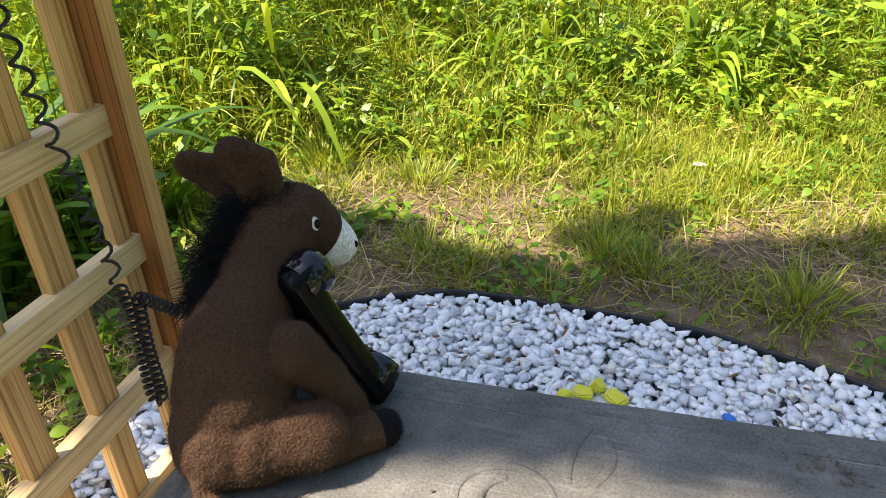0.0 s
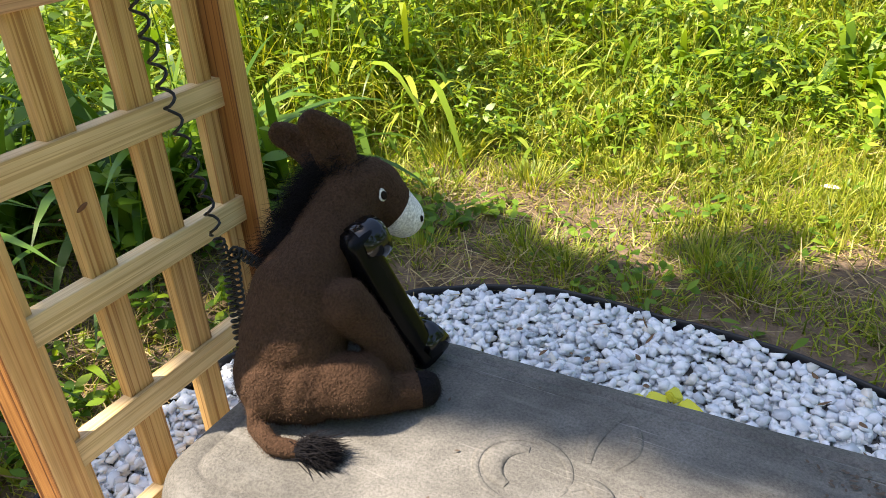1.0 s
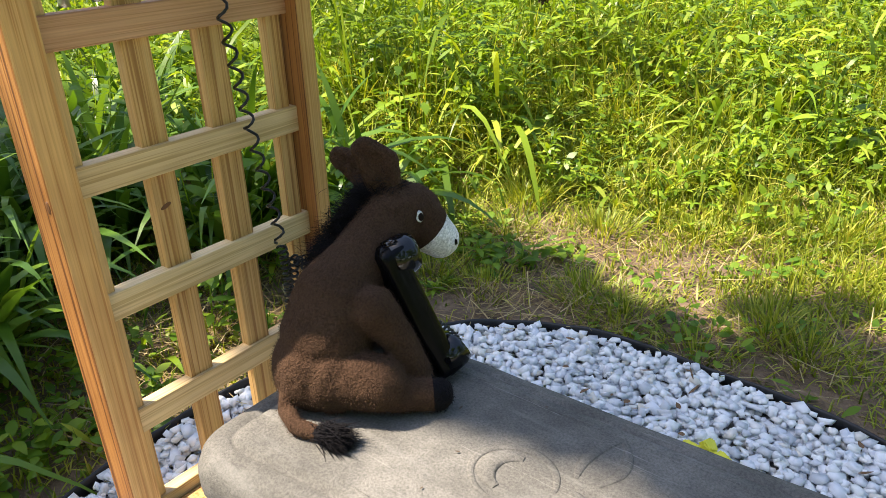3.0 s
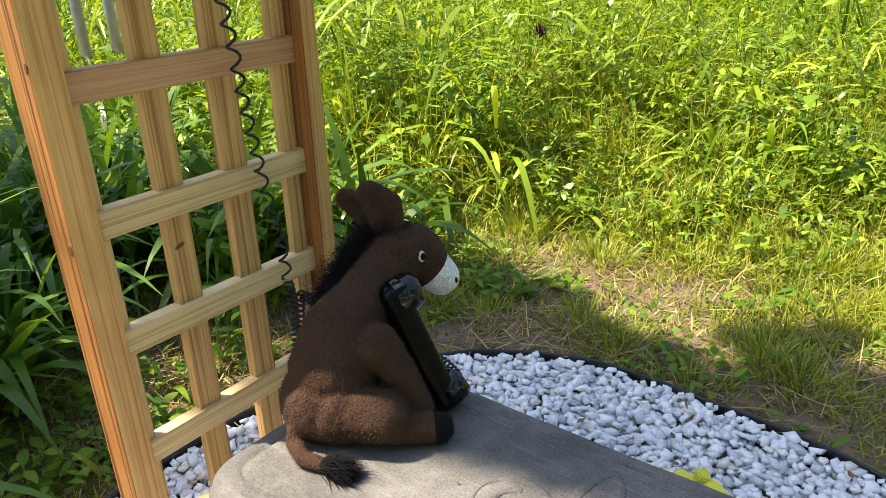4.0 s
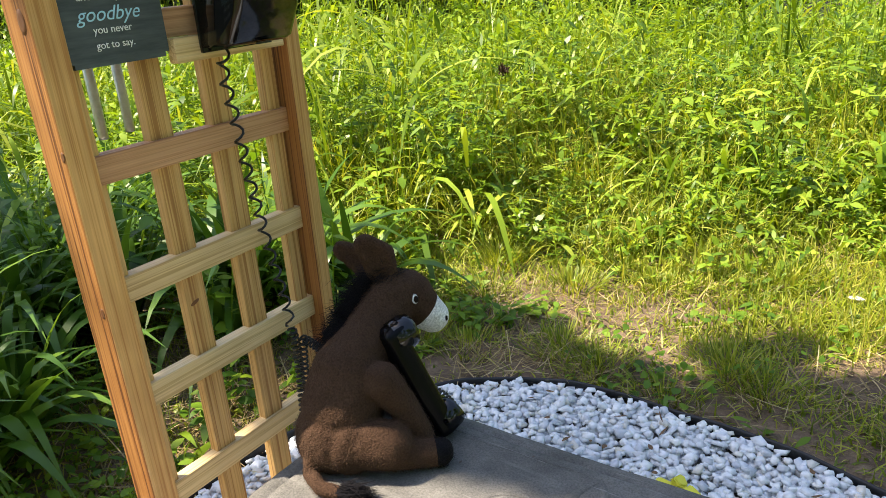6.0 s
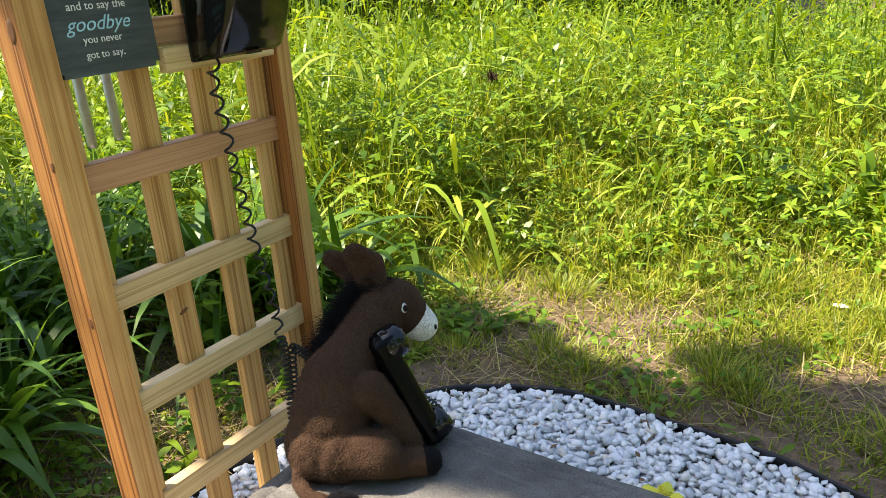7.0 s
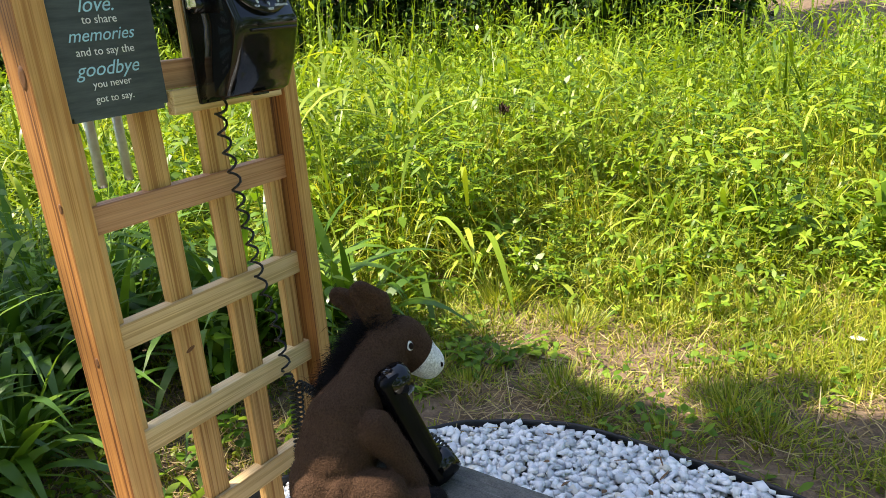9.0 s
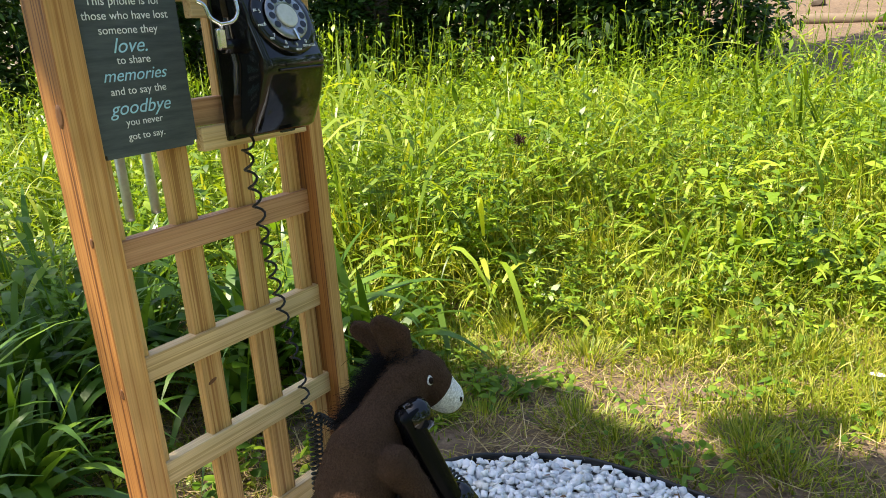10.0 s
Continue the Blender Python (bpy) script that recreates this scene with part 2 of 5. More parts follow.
# ---- builders ----
def mesh_of(name, verts, faces, mats=(), index=None, smooth=False):
    me = bpy.data.meshes.new(name)
    verts = np.asarray(verts, np.float32).reshape(-1, 3)
    faces = np.asarray(faces, np.int32)
    k = faces.shape[1]
    me.vertices.add(len(verts))
    me.vertices.foreach_set("co", verts.ravel())
    me.loops.add(faces.size)
    me.loops.foreach_set("vertex_index", faces.ravel())
    me.polygons.add(len(faces))
    me.polygons.foreach_set("loop_start", np.arange(0, faces.size, k, dtype=np.int32))
    if index is not None:
        me.polygons.foreach_set("material_index", np.asarray(index, np.int32))
    if smooth:
        me.polygons.foreach_set("use_smooth", np.ones(len(faces), bool))
    me.update(calc_edges=True)
    for m in mats:
        me.materials.append(m)
    return me


def part(name, bm, mat, parent, label=""):
    """One mesh object from a bmesh, under a thing or a part."""
    me = bpy.data.meshes.new(name)
    bm.to_mesh(me)
    bm.free()
    me.materials.append(mat)
    ob = new(name, me)
    ob.parent = parent
    return tagged(ob, label)


def thing(name, at, label, category, group="", kind=""):
    ob = new(name)
    ob.empty_display_size = 0.05
    ob.matrix_world = Matrix.Translation(at)
    return tagged(ob, label, category, group, kind)


def box(x0, x1, y0, y1, z0, z1, bevel=0.002, seg=2):
    bm = bmesh.new()
    bmesh.ops.create_cube(bm, size=1.0)
    for v in bm.verts:
        v.co = Vector(((x0 + x1) / 2 + v.co.x * (x1 - x0), (y0 + y1) / 2 + v.co.y * (y1 - y0), (z0 + z1) / 2 + v.co.z * (z1 - z0)))
    if bevel:
        bmesh.ops.bevel(bm, geom=bm.edges[:], offset=bevel, segments=seg, affect="EDGES", profile=0.5)
    return bm


def lathe(profile, turns=32):
    """A closed turned form about z from (radius, height) pairs."""
    bm = bmesh.new()
    rows = []
    for r, z in profile:
        rows.append([bm.verts.new((r * math.cos(2 * math.pi * k / turns), r * math.sin(2 * math.pi * k / turns), z)) for k in range(turns)])
    for a, b in zip(rows, rows[1:]):
        for k in range(turns):
            bm.faces.new((a[k], a[(k + 1) % turns], b[(k + 1) % turns], b[k])).smooth = True
    bm.faces.new(list(reversed(rows[0])))
    bm.faces.new(rows[-1])
    return bm


def smooth_path(points, steps=12):
    """Catmull-Rom through the points."""
    p = [Vector(q) for q in points]
    p = [2 * p[0] - p[1]] + p + [2 * p[-1] - p[-2]]
    out = []
    for i in range(1, len(p) - 2):
        for k in range(steps):
            t = k / steps
            a, b, c, d = p[i - 1], p[i], p[i + 1], p[i + 2]
            out.append(0.5 * (2 * b + (c - a) * t + (2 * a - 5 * b + 4 * c - d) * t * t + (3 * b - a - 3 * c + d) * t ** 3))
    out.append(p[-2])
    return out


def tube(path, radius, sides=8, bm=None, taper=None):
    bm = bm or bmesh.new()
    rings, up = [], Vector((0.3, 0.2, 1)).normalized()
    for i, q in enumerate(path):
        d = (path[min(i + 1, len(path) - 1)] - path[max(i - 1, 0)]).normalized()
        a = d.cross(up)
        if a.length < 0.05:
            a = d.cross(Vector((1, 0, 0)))
        a.normalize()
        b = d.cross(a)
        r = radius if taper is None else radius * taper(i / (len(path) - 1))
        rings.append([bm.verts.new(q + (a * math.cos(2 * math.pi * k / sides) + b * math.sin(2 * math.pi * k / sides)) * r) for k in range(sides)])
    for r0, r1 in zip(rings, rings[1:]):
        for k in range(sides):
            bm.faces.new((r0[k], r0[(k + 1) % sides], r1[(k + 1) % sides], r1[k])).smooth = True
    bm.faces.new(list(reversed(rings[0])))
    bm.faces.new(rings[-1])
    bmesh.ops.recalc_face_normals(bm, faces=bm.faces[:])
    return bm


def ribbons(base, way, length, width, droop, profile, twist=None):
    """Many bent strips at once: blades, leaves, stems and straw. Returns vertices and quads."""
    n, s = len(base), len(profile)
    way = way / np.linalg.norm(way, axis=1, keepdims=True)
    side = np.cross(way, np.array([0, 0, 1.0]))
    ln = np.linalg.norm(side, axis=1, keepdims=True)
    ang = rng.uniform(0, 2 * np.pi, n)
    side = np.where(ln < 0.15, np.stack([np.cos(ang), np.sin(ang), 0 * ang], 1), side / np.maximum(ln, 1e-6))
    if twist is not None:
        nor = np.cross(side, way)
        side = side * np.cos(twist)[:, None] + nor * np.sin(twist)[:, None]
    t = np.linspace(0, 1, s)
    mid = base[:, None] + way[:, None] * (length[:, None] * t)[..., None]
    mid[..., 2] -= droop[:, None] * length[:, None] * t ** 2
    half = side[:, None] * (width[:, None] * np.asarray(profile)[None] * 0.5)[..., None]
    v = np.stack([mid - half, mid + half], 2).reshape(-1, 3)
    k = np.arange(s - 1)
    q = np.stack([2 * k, 2 * k + 1, 2 * k + 3, 2 * k + 2], 1)
    f = (q[None] + (np.arange(n) * 2 * s)[:, None, None]).reshape(-1, 4)
    return v, f


def stuff(name, pieces, mat, label, category):
    """One object of what nobody could count, from several (vertices, quads)."""
    vs, fs, o = [], [], 0
    for v, f in pieces:
        vs.append(v)
        fs.append(f + o)
        o += len(v)
    ob = new(name, mesh_of(name, np.concatenate(vs), np.concatenate(fs), [mat]))
    return tagged(ob, label, category, kind="stuff")


BLADE = [0.8, 1.0, 0.9, 0.65, 0.08]
BLADE_SHORT = [0.9, 1.0, 0.6, 0.08]
LEAF = [0.12, 0.85, 1.0, 0.62, 0.06]
LANCE = [0.25, 0.9, 0.75, 0.06]
STALK = [1.0, 0.9, 0.8, 0.6]


# ---- the lie of the land ----
def rise(x, y):
    """Height of the ground: flat about the bench, a bare bank rising far behind."""
    return 0.15 * np.clip(y - 9.5, 0, 9) + 0.012 * np.sin(x * 3.1 + 1) * np.cos(y * 2.7) * np.clip(y - 1.0, 0, 1)


def verge(x, y):
    """Metres inside the tall growth (negative on the short grass)."""
    far = y - np.interp(x, [-8, -0.75, -0.45, -0.1, 0.3, 0.6, 1.2, 3, 8], [-9, -0.6, 1.25, 1.55, 1.75, 2.0, 2.1, 2.2, 2.3])
    left = -0.52 - x - 0.06 * np.sin(y * 5)
    return np.where(y < 1.6, np.minimum(left, 2.0), np.maximum(far, np.where(y < 2.0, left, far)))


EDGE = smooth_path([(-0.25, -0.06, 0), (-0.282, 0.12, 0), (-0.28, 0.30, 0), (-0.22, 0.53, 0), (-0.07, 0.765, 0), (0.07, 0.885, 0),
                    (0.27, 0.948, 0), (0.52, 0.95, 0), (0.78, 0.92, 0), (1.05, 0.83, 0), (1.28, 0.66, 0), (1.45, 0.36, 0), (1.45, 0.0, 0), (1.28, -0.4, 0),
                    (0.9, -0.68, 0), (0.4, -0.74, 0), (0.02, -0.5, 0), (-0.17, -0.27, 0), (-0.25, -0.06, 0)], 10)
EDGE_XY = np.array([(p.x, p.y) for p in EDGE[:-1]])


def in_bed(x, y, grow=0.0):
    c = EDGE_XY.mean(0)
    a = np.arctan2(EDGE_XY[:, 1] - c[1], EDGE_XY[:, 0] - c[0])
    r = np.hypot(EDGE_XY[:, 0] - c[0], EDGE_XY[:, 1] - c[1])
    o = np.argsort(a)
    a, r = np.concatenate([a[o] - 2 * np.pi, a[o], a[o] + 2 * np.pi]), np.tile(r[o], 3)
    return np.hypot(x - c[0], y - c[1]) < np.interp(np.arctan2(y - c[1], x - c[0]), a, r) + grow


def build_ground():
    near = np.arange(-4, 4.01, 0.08)
    out = 4 * 1.22 ** np.arange(1, 22)
    axis = np.concatenate([-out[::-1], near, out])
    gx, gy = np.meshgrid(axis, axis)
    z = rise(gx, gy)
    z += np.where(np.hypot(gx, gy) < 5, 0.010 * np.sin(gx * 17 + gy * 5) * np.sin(gy * 13 - gx * 3) * np.clip(gy - 1.0, 0, 0.5), 0)
    z -= np.where(in_bed(gx, gy, 0.03), 0.012, 0)
    n = len(axis)
    v = np.stack([gx, gy, z], -1).reshape(-1, 3)
    i = np.arange(n * n).reshape(n, n)
    f = np.stack([i[:-1, :-1], i[:-1, 1:], i[1:, 1:], i[1:, :-1]], -1).reshape(-1, 4)
    tagged(new("ground", mesh_of("ground", v, f, [SOIL], smooth=True)), "bare brown soil with dry patches under the grass", "ground", kind="structure")


build_ground()


# ---- trellis ----
KNOT = plain("wood_knot", (0.16, 0.065, 0.022), 0.6, 0.0, 300.0)
RAIL_Z = [0.305, 0.483, 0.650, 0.817, 0.984, 1.151, 1.318]  # top edges of the rails
LEFT_Y, RIGHT_Y = -0.006, 0.333  # inner faces of the posts


def build_trellis():
    t = thing("trellis", (0, 0.16, 0), "upright cedar lattice with two posts beside the bench", "trellis")
    at = t.matrix_world.inverted()

    def add(name, bm, mat, label=""):
        bmesh.ops.transform(bm, matrix=at, verts=bm.verts[:])
        return part(name, bm, mat, t, label)

    posts = [add("post", box(-0.034, 0.021, LEFT_Y - 0.037, LEFT_Y, 0.0, 1.62, 0.003), POST_WOOD, "orange cedar post with streaked heartwood and knots")]
    posts.append(add("post", box(-0.034, 0.021, RIGHT_Y, RIGHT_Y + 0.028, 0.0, 1.62, 0.003), POST_WOOD, "orange cedar post"))
    for p in posts:  # left post: streaked heartwood on one face; right post: shade put into the colour
        p.data.materials.append(HEART_SHADE_WOOD)
        for f in p.data.polygons:
            if f.normal.y < -0.7:
                f.material_index = 1
    for y, z, w, x in ((LEFT_Y - 0.0373, 0.985, 0.011, 0.004), (LEFT_Y - 0.0373, 0.62, 0.006, 0.012), (LEFT_Y - 0.0373, 0.83, 0.005, 0.016)):
        knot = lathe([(w, -0.001), (w * 0.95, 0.0002), (w * 0.5, 0.0003), (w * 0.2, 0.0001)], 18)
        bmesh.ops.transform(knot, matrix=Matrix.Translation((x, y, z)) @ Matrix.Rotation(math.pi / 2, 4, "X") @ Matrix.Diagonal((0.75, 1.35, 1, 1)), verts=knot.verts[:])
        add("knot", knot, KNOT, "dark oval knot")
    knot = lathe([(0.009, -0.001), (0.008, 0.0004), (0.004, 0.0008)], 18)
    bmesh.ops.transform(knot, matrix=Matrix.Translation((-0.0060, 0.104, 0.568)) @ Matrix.Rotation(math.pi / 2, 4, "Y") @ Matrix.Rotation(0.35, 4, "Z") @ Matrix.Diagonal((0.38, 1.0, 1, 1)), verts=knot.verts[:])
    add("knot", knot, KNOT, "dark oval knot")
    for y0, y1 in ((LEFT_Y + 0.001, 0.014), (0.089, 0.126), (0.192, 0.231), (0.300, 0.325)):
        add("slat", box(-0.024, -0.006, y0, y1, 0.12, 1.60, 0.0015), SLAT_WOOD, "upright striped cedar slat")
    for i, z in enumerate(RAIL_Z):
        add("rail", box(-0.021, 0.0, LEFT_Y, RIGHT_Y, z - 0.038, z, 0.0015), RED_RAIL_WOOD if i in (3, 4) else RAIL_WOOD, "pale pine cross rail")
    add("foot_rail", box(-0.0215, 0.0, LEFT_Y, RIGHT_Y, 0.085, 0.146, 0.0015), RAIL_WOOD, "pine foot rail between the posts")
    add("foot_beam", box(0.002, 0.048, LEFT_Y, RIGHT_Y, 0.030, 0.128, 0.003), SLAT_WOOD, "thick cedar beam low on the posts")
    add("mounting_board", box(0.001, 0.018, 0.137, 0.330, 0.913, 0.946, 0.0015), RAIL_WOOD, "short pine board behind the telephone")
    add("mounting_board", box(0.001, 0.018, 0.150, 0.330, 1.09, 1.13, 0.0015), RAIL_WOOD, "short pine board behind the telephone")
    return t


build_trellis()


def flat_text(words, size, mat, parent, at, width, shear=0.0, name="lettering"):
    """Words in the built-in font as a thin mesh in the yz plane, facing +x, centred on a place."""
    cu = bpy.data.curves.new(name, "FONT")
    cu.body, cu.size, cu.align_x, cu.align_y, cu.extrude, cu.shear, cu.resolution_u = words, size, "CENTER", "CENTER", 0.01, shear, 4
    tmp = bpy.data.objects.new(name, cu)
    scene.collection.objects.link(tmp)
    me = bpy.data.meshes.new_from_object(tmp.evaluated_get(bpy.context.evaluated_depsgraph_get()))
    bpy.data.objects.remove(tmp)
    co = np.array([v.co for v in me.vertices])
    span = np.ptp(co[:, 0])
    k = width / span
    co = co * [k, k, 0.02]
    for v, c in zip(me.vertices, co):
        v.co = Vector((c[2], c[0], c[1])) + Vector(at)
    me.materials.clear()
    me.materials.append(mat)
    ob = new(name, me)
    ob.parent = parent
    return ob


def build_sign():
    t = thing("sign", (0.002, 0.064, 0.925), "slate-grey board with white and pale blue lettering on the trellis", "sign")
    bm = box(0.0, 0.009, -0.069, 0.069, 0.0, 0.270, 0.0)
    bmesh.ops.bevel(bm, geom=[e for e in bm.edges if abs(e.verts[0].co.x - e.verts[1].co.x) > 0.005], offset=0.006, segments=4, affect="EDGES")
    part("board", bm, SLATE, t)
    lines = [("This phone is for", 0.188, 0.100, 0), ("those who have lost", 0.171, 0.116, 0), ("someone they", 0.154, 0.080, 0), ("love.", 0.135, 0.046, 1),
             ("to share", 0.118, 0.046, 0), ("memories", 0.100, 0.088, 1), ("and to say the", 0.081, 0.077, 0), ("goodbye", 0.060, 0.086, 1),
             ("you never", 0.042, 0.052, 0), ("got to say.", 0.024, 0.052, 0)]
    for words, z, width, script in lines:
        flat_text(words, 0.013, BLUE_PAINT if script else WHITE_PAINT, t, (0.0094, -0.006 if script else -0.004, z), width, 0.35 if script else 0.0)


build_sign()


def build_phone():
    """A wall telephone: swelling body with a sloped dial face, a hook at the side and a rotary dial."""
    t = thing("wall_telephone", (0.019, 0.236, 0.925), "glossy black rotary wall telephone with its handset off the hook", "telephone")
    # outline in side view: depth x at height z, with the half width there
    prof = [(0.050, 0.004, 0.0565), (0.062, 0.010, 0.0565), (0.084, 0.050, 0.0560), (0.098, 0.086, 0.0540), (0.102, 0.102, 0.0530), (0.098, 0.110, 0.0530),
            (0.080, 0.150, 0.0530), (0.062, 0.190, 0.0525), (0.048, 0.214, 0.0515), (0.036, 0.222, 0.0505)]
    bm = bmesh.new()
    rows = []
    for x, z, w in prof:
        r = 0.009
        row = [(0.0, -w - 0.004), (x * 0.5, -w - 0.002), (x - r, -w), (x - r * 0.3, -w + r * 0.3), (x, -w + r), (x, 0.0), (x, w - r), (x - r * 0.3, w - r * 0.3), (x - r, w), (x * 0.5, w + 0.002), (0.0, w + 0.004)]
        rows.append([bm.verts.new((a, b, z)) for a, b in row])
    for a, b in zip(rows, rows[1:]):
        for k in range(len(a) - 1):
            bm.faces.new((a[k], a[k + 1], b[k + 1], b[k])).smooth = True
        bm.faces.new((a[-1], a[0], b[0], b[-1]))
    bm.faces.new(list(reversed(rows[0])))
    bm.faces.new(rows[-1])
    bmesh.ops.recalc_face_normals(bm, faces=bm.faces[:])
    part("body", bm, BAKELITE, t)
    part("base_plate", box(-0.001, 0.006, -0.0605, 0.0605, -0.003, 0.22, 0.002), BAKELITE, t)
    part("latch_slot", box(0.058, 0.0635, -0.012, 0.012, 0.004, 0.0065, 0.0), CORD_BLACK, t)
    part("number_strip", box(0.0985, 0.1035, -0.036, 0.044, 0.090, 0.0935, 0.001), BAKELITE, t, "raised lip under the dial")
    # dial on the sloped face
    tilt = math.atan2(0.050, 0.104)
    face = Matrix.Translation((0.0795, 0.0, 0.157)) @ Matrix.Rotation(-tilt, 4, "Y") @ Matrix.Rotation(math.pi / 2, 4, "Y") @ Matrix.Rotation(math.pi / 2, 4, "Z")

    def on_face(name, bm, mat, parent, label=""):
        bmesh.ops.transform(bm, matrix=face, verts=bm.verts[:])
        return part(name, bm, mat, parent, label)

    dial = on_face("dial", lathe([(0.0515, -0.004), (0.0515, 0.002), (0.050, 0.004), (0.040, 0.0045)], 48), BAKELITE, t, "black number ring")
    wheel = on_face("finger_wheel", lathe([(0.0335, 0.006), (0.034, 0.008), (0.0328, 0.0095), (0.026, 0.0098), (0.018, 0.0095), (0.017, 0.0085)], 48), CLEAR_RING, dial, "grey finger wheel with ten holes")
    on_face("dial_card", lathe([(0.0165, 0.0075), (0.0165, 0.0108), (0.0155, 0.0118)], 40), DIAL_CARD, dial, "pale round card in the wheel")
    for k in range(10):
        a = radians(-62 + 30 * k)
        hole = lathe([(0.0050, 0.0085), (0.0050, 0.0102), (0.0047, 0.0103)], 16)
        bmesh.ops.translate(hole, vec=(0.0255 * math.cos(a), 0.0255 * math.sin(a), 0), verts=hole.verts[:])
        on_face("finger_hole", hole, BAKELITE, dial)
    stop = box(0.020, 0.037, -0.0015, 0.0015, 0.010, 0.0125, 0.0005)
    bmesh.ops.rotate(stop, matrix=Matrix.Rotation(radians(-88), 3, "Z"), verts=stop.verts[:], cent=(0, 0, 0))
    on_face("finger_stop", stop, CHROME, dial)
    marks = ["1", "2", "3", "4", "5", "6", "7", "8", "9", "0"]
    letters = ["", "ABC", "DEF", "GHI", "JKL", "MNO", "PRS", "TUV", "WXY", "OPERATOR"]
    for k in range(10):
        a = radians(62 + 26 * k)
        for word, rad, size in ((marks[k], 0.0405, 0.0078), (letters[k], 0.0475, 0.0046)):
            if not word:
                continue
            cu = bpy.data.curves.new("number", "FONT")
            cu.body, cu.size, cu.align_x, cu.align_y, cu.extrude, cu.resolution_u = word, size, "CENTER", "CENTER", 0.0002, 3
            tmp = bpy.data.objects.new("number", cu)
            scene.collection.objects.link(tmp)
            me = bpy.data.meshes.new_from_object(tmp.evaluated_get(bpy.context.evaluated_depsgraph_get()))
            bpy.data.objects.remove(tmp)
            me.transform(face @ Matrix.Translation((rad * math.cos(a), rad * math.sin(a), 0.0052)))
            me.materials.clear()
            me.materials.append(WHITE_PAINT)
            ob = new("number", me)
            ob.parent = dial
    # chrome cradle hook at the side
    stub = lathe([(0.009, 0.0), (0.010, 0.004), (0.010, 0.022), (0.008, 0.026)], 20)
    bmesh.ops.transform(stub, matrix=Matrix.Translation((0.045, -0.054, 0.126)) @ Matrix.Rotation(math.pi / 2, 4, "X"), verts=stub.verts[:])
    part("hook_stub", stub, BAKELITE, t)
    hook = part("cradle_hook", tube(smooth_path([(0.045, -0.078, 0.128), (0.050, -0.080, 0.146), (0.054, -0.084, 0.154), (0.050, -0.095, 0.163), (0.046, -0.099, 0.178), (0.042, -0.107, 0.184)], 6), 0.0028, 8), CHROME, t, "chrome handset cradle hook")
    part("prong", tube(smooth_path([(0.054, -0.084, 0.154), (0.062, -0.070, 0.157), (0.064, -0.062, 0.168), (0.060, -0.060, 0.184)], 6), 0.0028, 8), CHROME, hook)
    part("hook_plate", box(0.046, 0.054, -0.090, -0.076, 0.122, 0.150, 0.003), CHROME, hook)


build_phone()


def coil(path, radius, pitch, wire, sides=6, per=10):
    """A spring of wire round a path."""
    pts, turn, prev = [], 0.0, None
    for i in range(len(path) - 1):
        a, b = path[i], path[i + 1]
        d = (b - a)
        ln = d.length
        d.normalize()
        u = d.cross(Vector((0.9, 0.1, 0.2))).normalized()
        w = d.cross(u)
        n = max(1, int(ln / pitch * per))
        for k in range(n):
            turn += ln / n / pitch * 2 * math.pi
            pts.append(a.lerp(b, k / n) + (u * math.cos(turn) + w * math.sin(turn)) * radius)
    return tube(pts, wire, sides)


def build_cord():
    t = thing("coiled_cord", (0.03, 0.19, 0.92), "black coiled telephone cord hanging down the trellis to the handset", "cord")
    at = t.matrix_world.inverted()
    for name, pts, r, pitch in (
        ("stretched_coil", [(0.050, 0.192, 0.932), (0.030, 0.199, 0.89), (0.020, 0.214, 0.813), (0.016, 0.222, 0.748), (0.014, 0.234, 0.66), (0.014, 0.240, 0.614), (0.014, 0.258, 0.50), (0.016, 0.259, 0.455)], 0.0076, 0.030),
        ("hanging_coil", [(0.018, 0.259, 0.455), (0.020, 0.262, 0.41), (0.022, 0.256, 0.34), (0.024, 0.252, 0.295), (0.030, 0.254, 0.285), (0.034, 0.258, 0.30), (0.030, 0.262, 0.37), (0.030, 0.268, 0.435)], 0.0066, 0.0092),
        ("near_coil", [(0.030, 0.268, 0.435), (0.032, 0.280, 0.424), (0.038, 0.302, 0.398), (0.052, 0.322, 0.378), (0.10, 0.335, 0.374), (0.18, 0.335, 0.376), (0.27, 0.325, 0.372), (0.318, 0.30, 0.372), (0.333, 0.272, 0.376)], 0.0066, 0.0085),
    ):
        bm = coil(smooth_path(pts, 6), r, pitch, 0.0021)
        bmesh.ops.transform(bm, matrix=at, verts=bm.verts[:])
        part(name, bm, CORD_BLACK, t)


build_cord()


def build_chime():
    t = thing("wind_chime", (-0.14, 0.115, 1.34), "aluminium tube wind chime hanging behind the trellis", "wind chime")
    disc = lathe([(0.048, -0.008), (0.050, -0.004), (0.050, 0.004), (0.047, 0.008)], 32)
    part("top_disc", disc, SLAT_WOOD, t)
    for x, y, z1, z0 in ((0.0, -0.016, 1.18, 0.806), (0.0, 0.028, 1.16, 0.808), (-0.03, 0.0, 1.17, 0.93)):
        bm = tube([Vector((x, y, z0 - 1.34)), Vector((x, y, z0 - 1.335)), Vector((x, y, z1 - 1.34))], 0.0072, 16)
        tu = part("tube", bm, STEEL_TUBE, t)
        part("string", tube([Vector((x, y, z1 - 1.34)), Vector((x * 0.8, y * 0.8, -0.004))], 0.0006, 5), CORD_BLACK, tu)


build_chime()


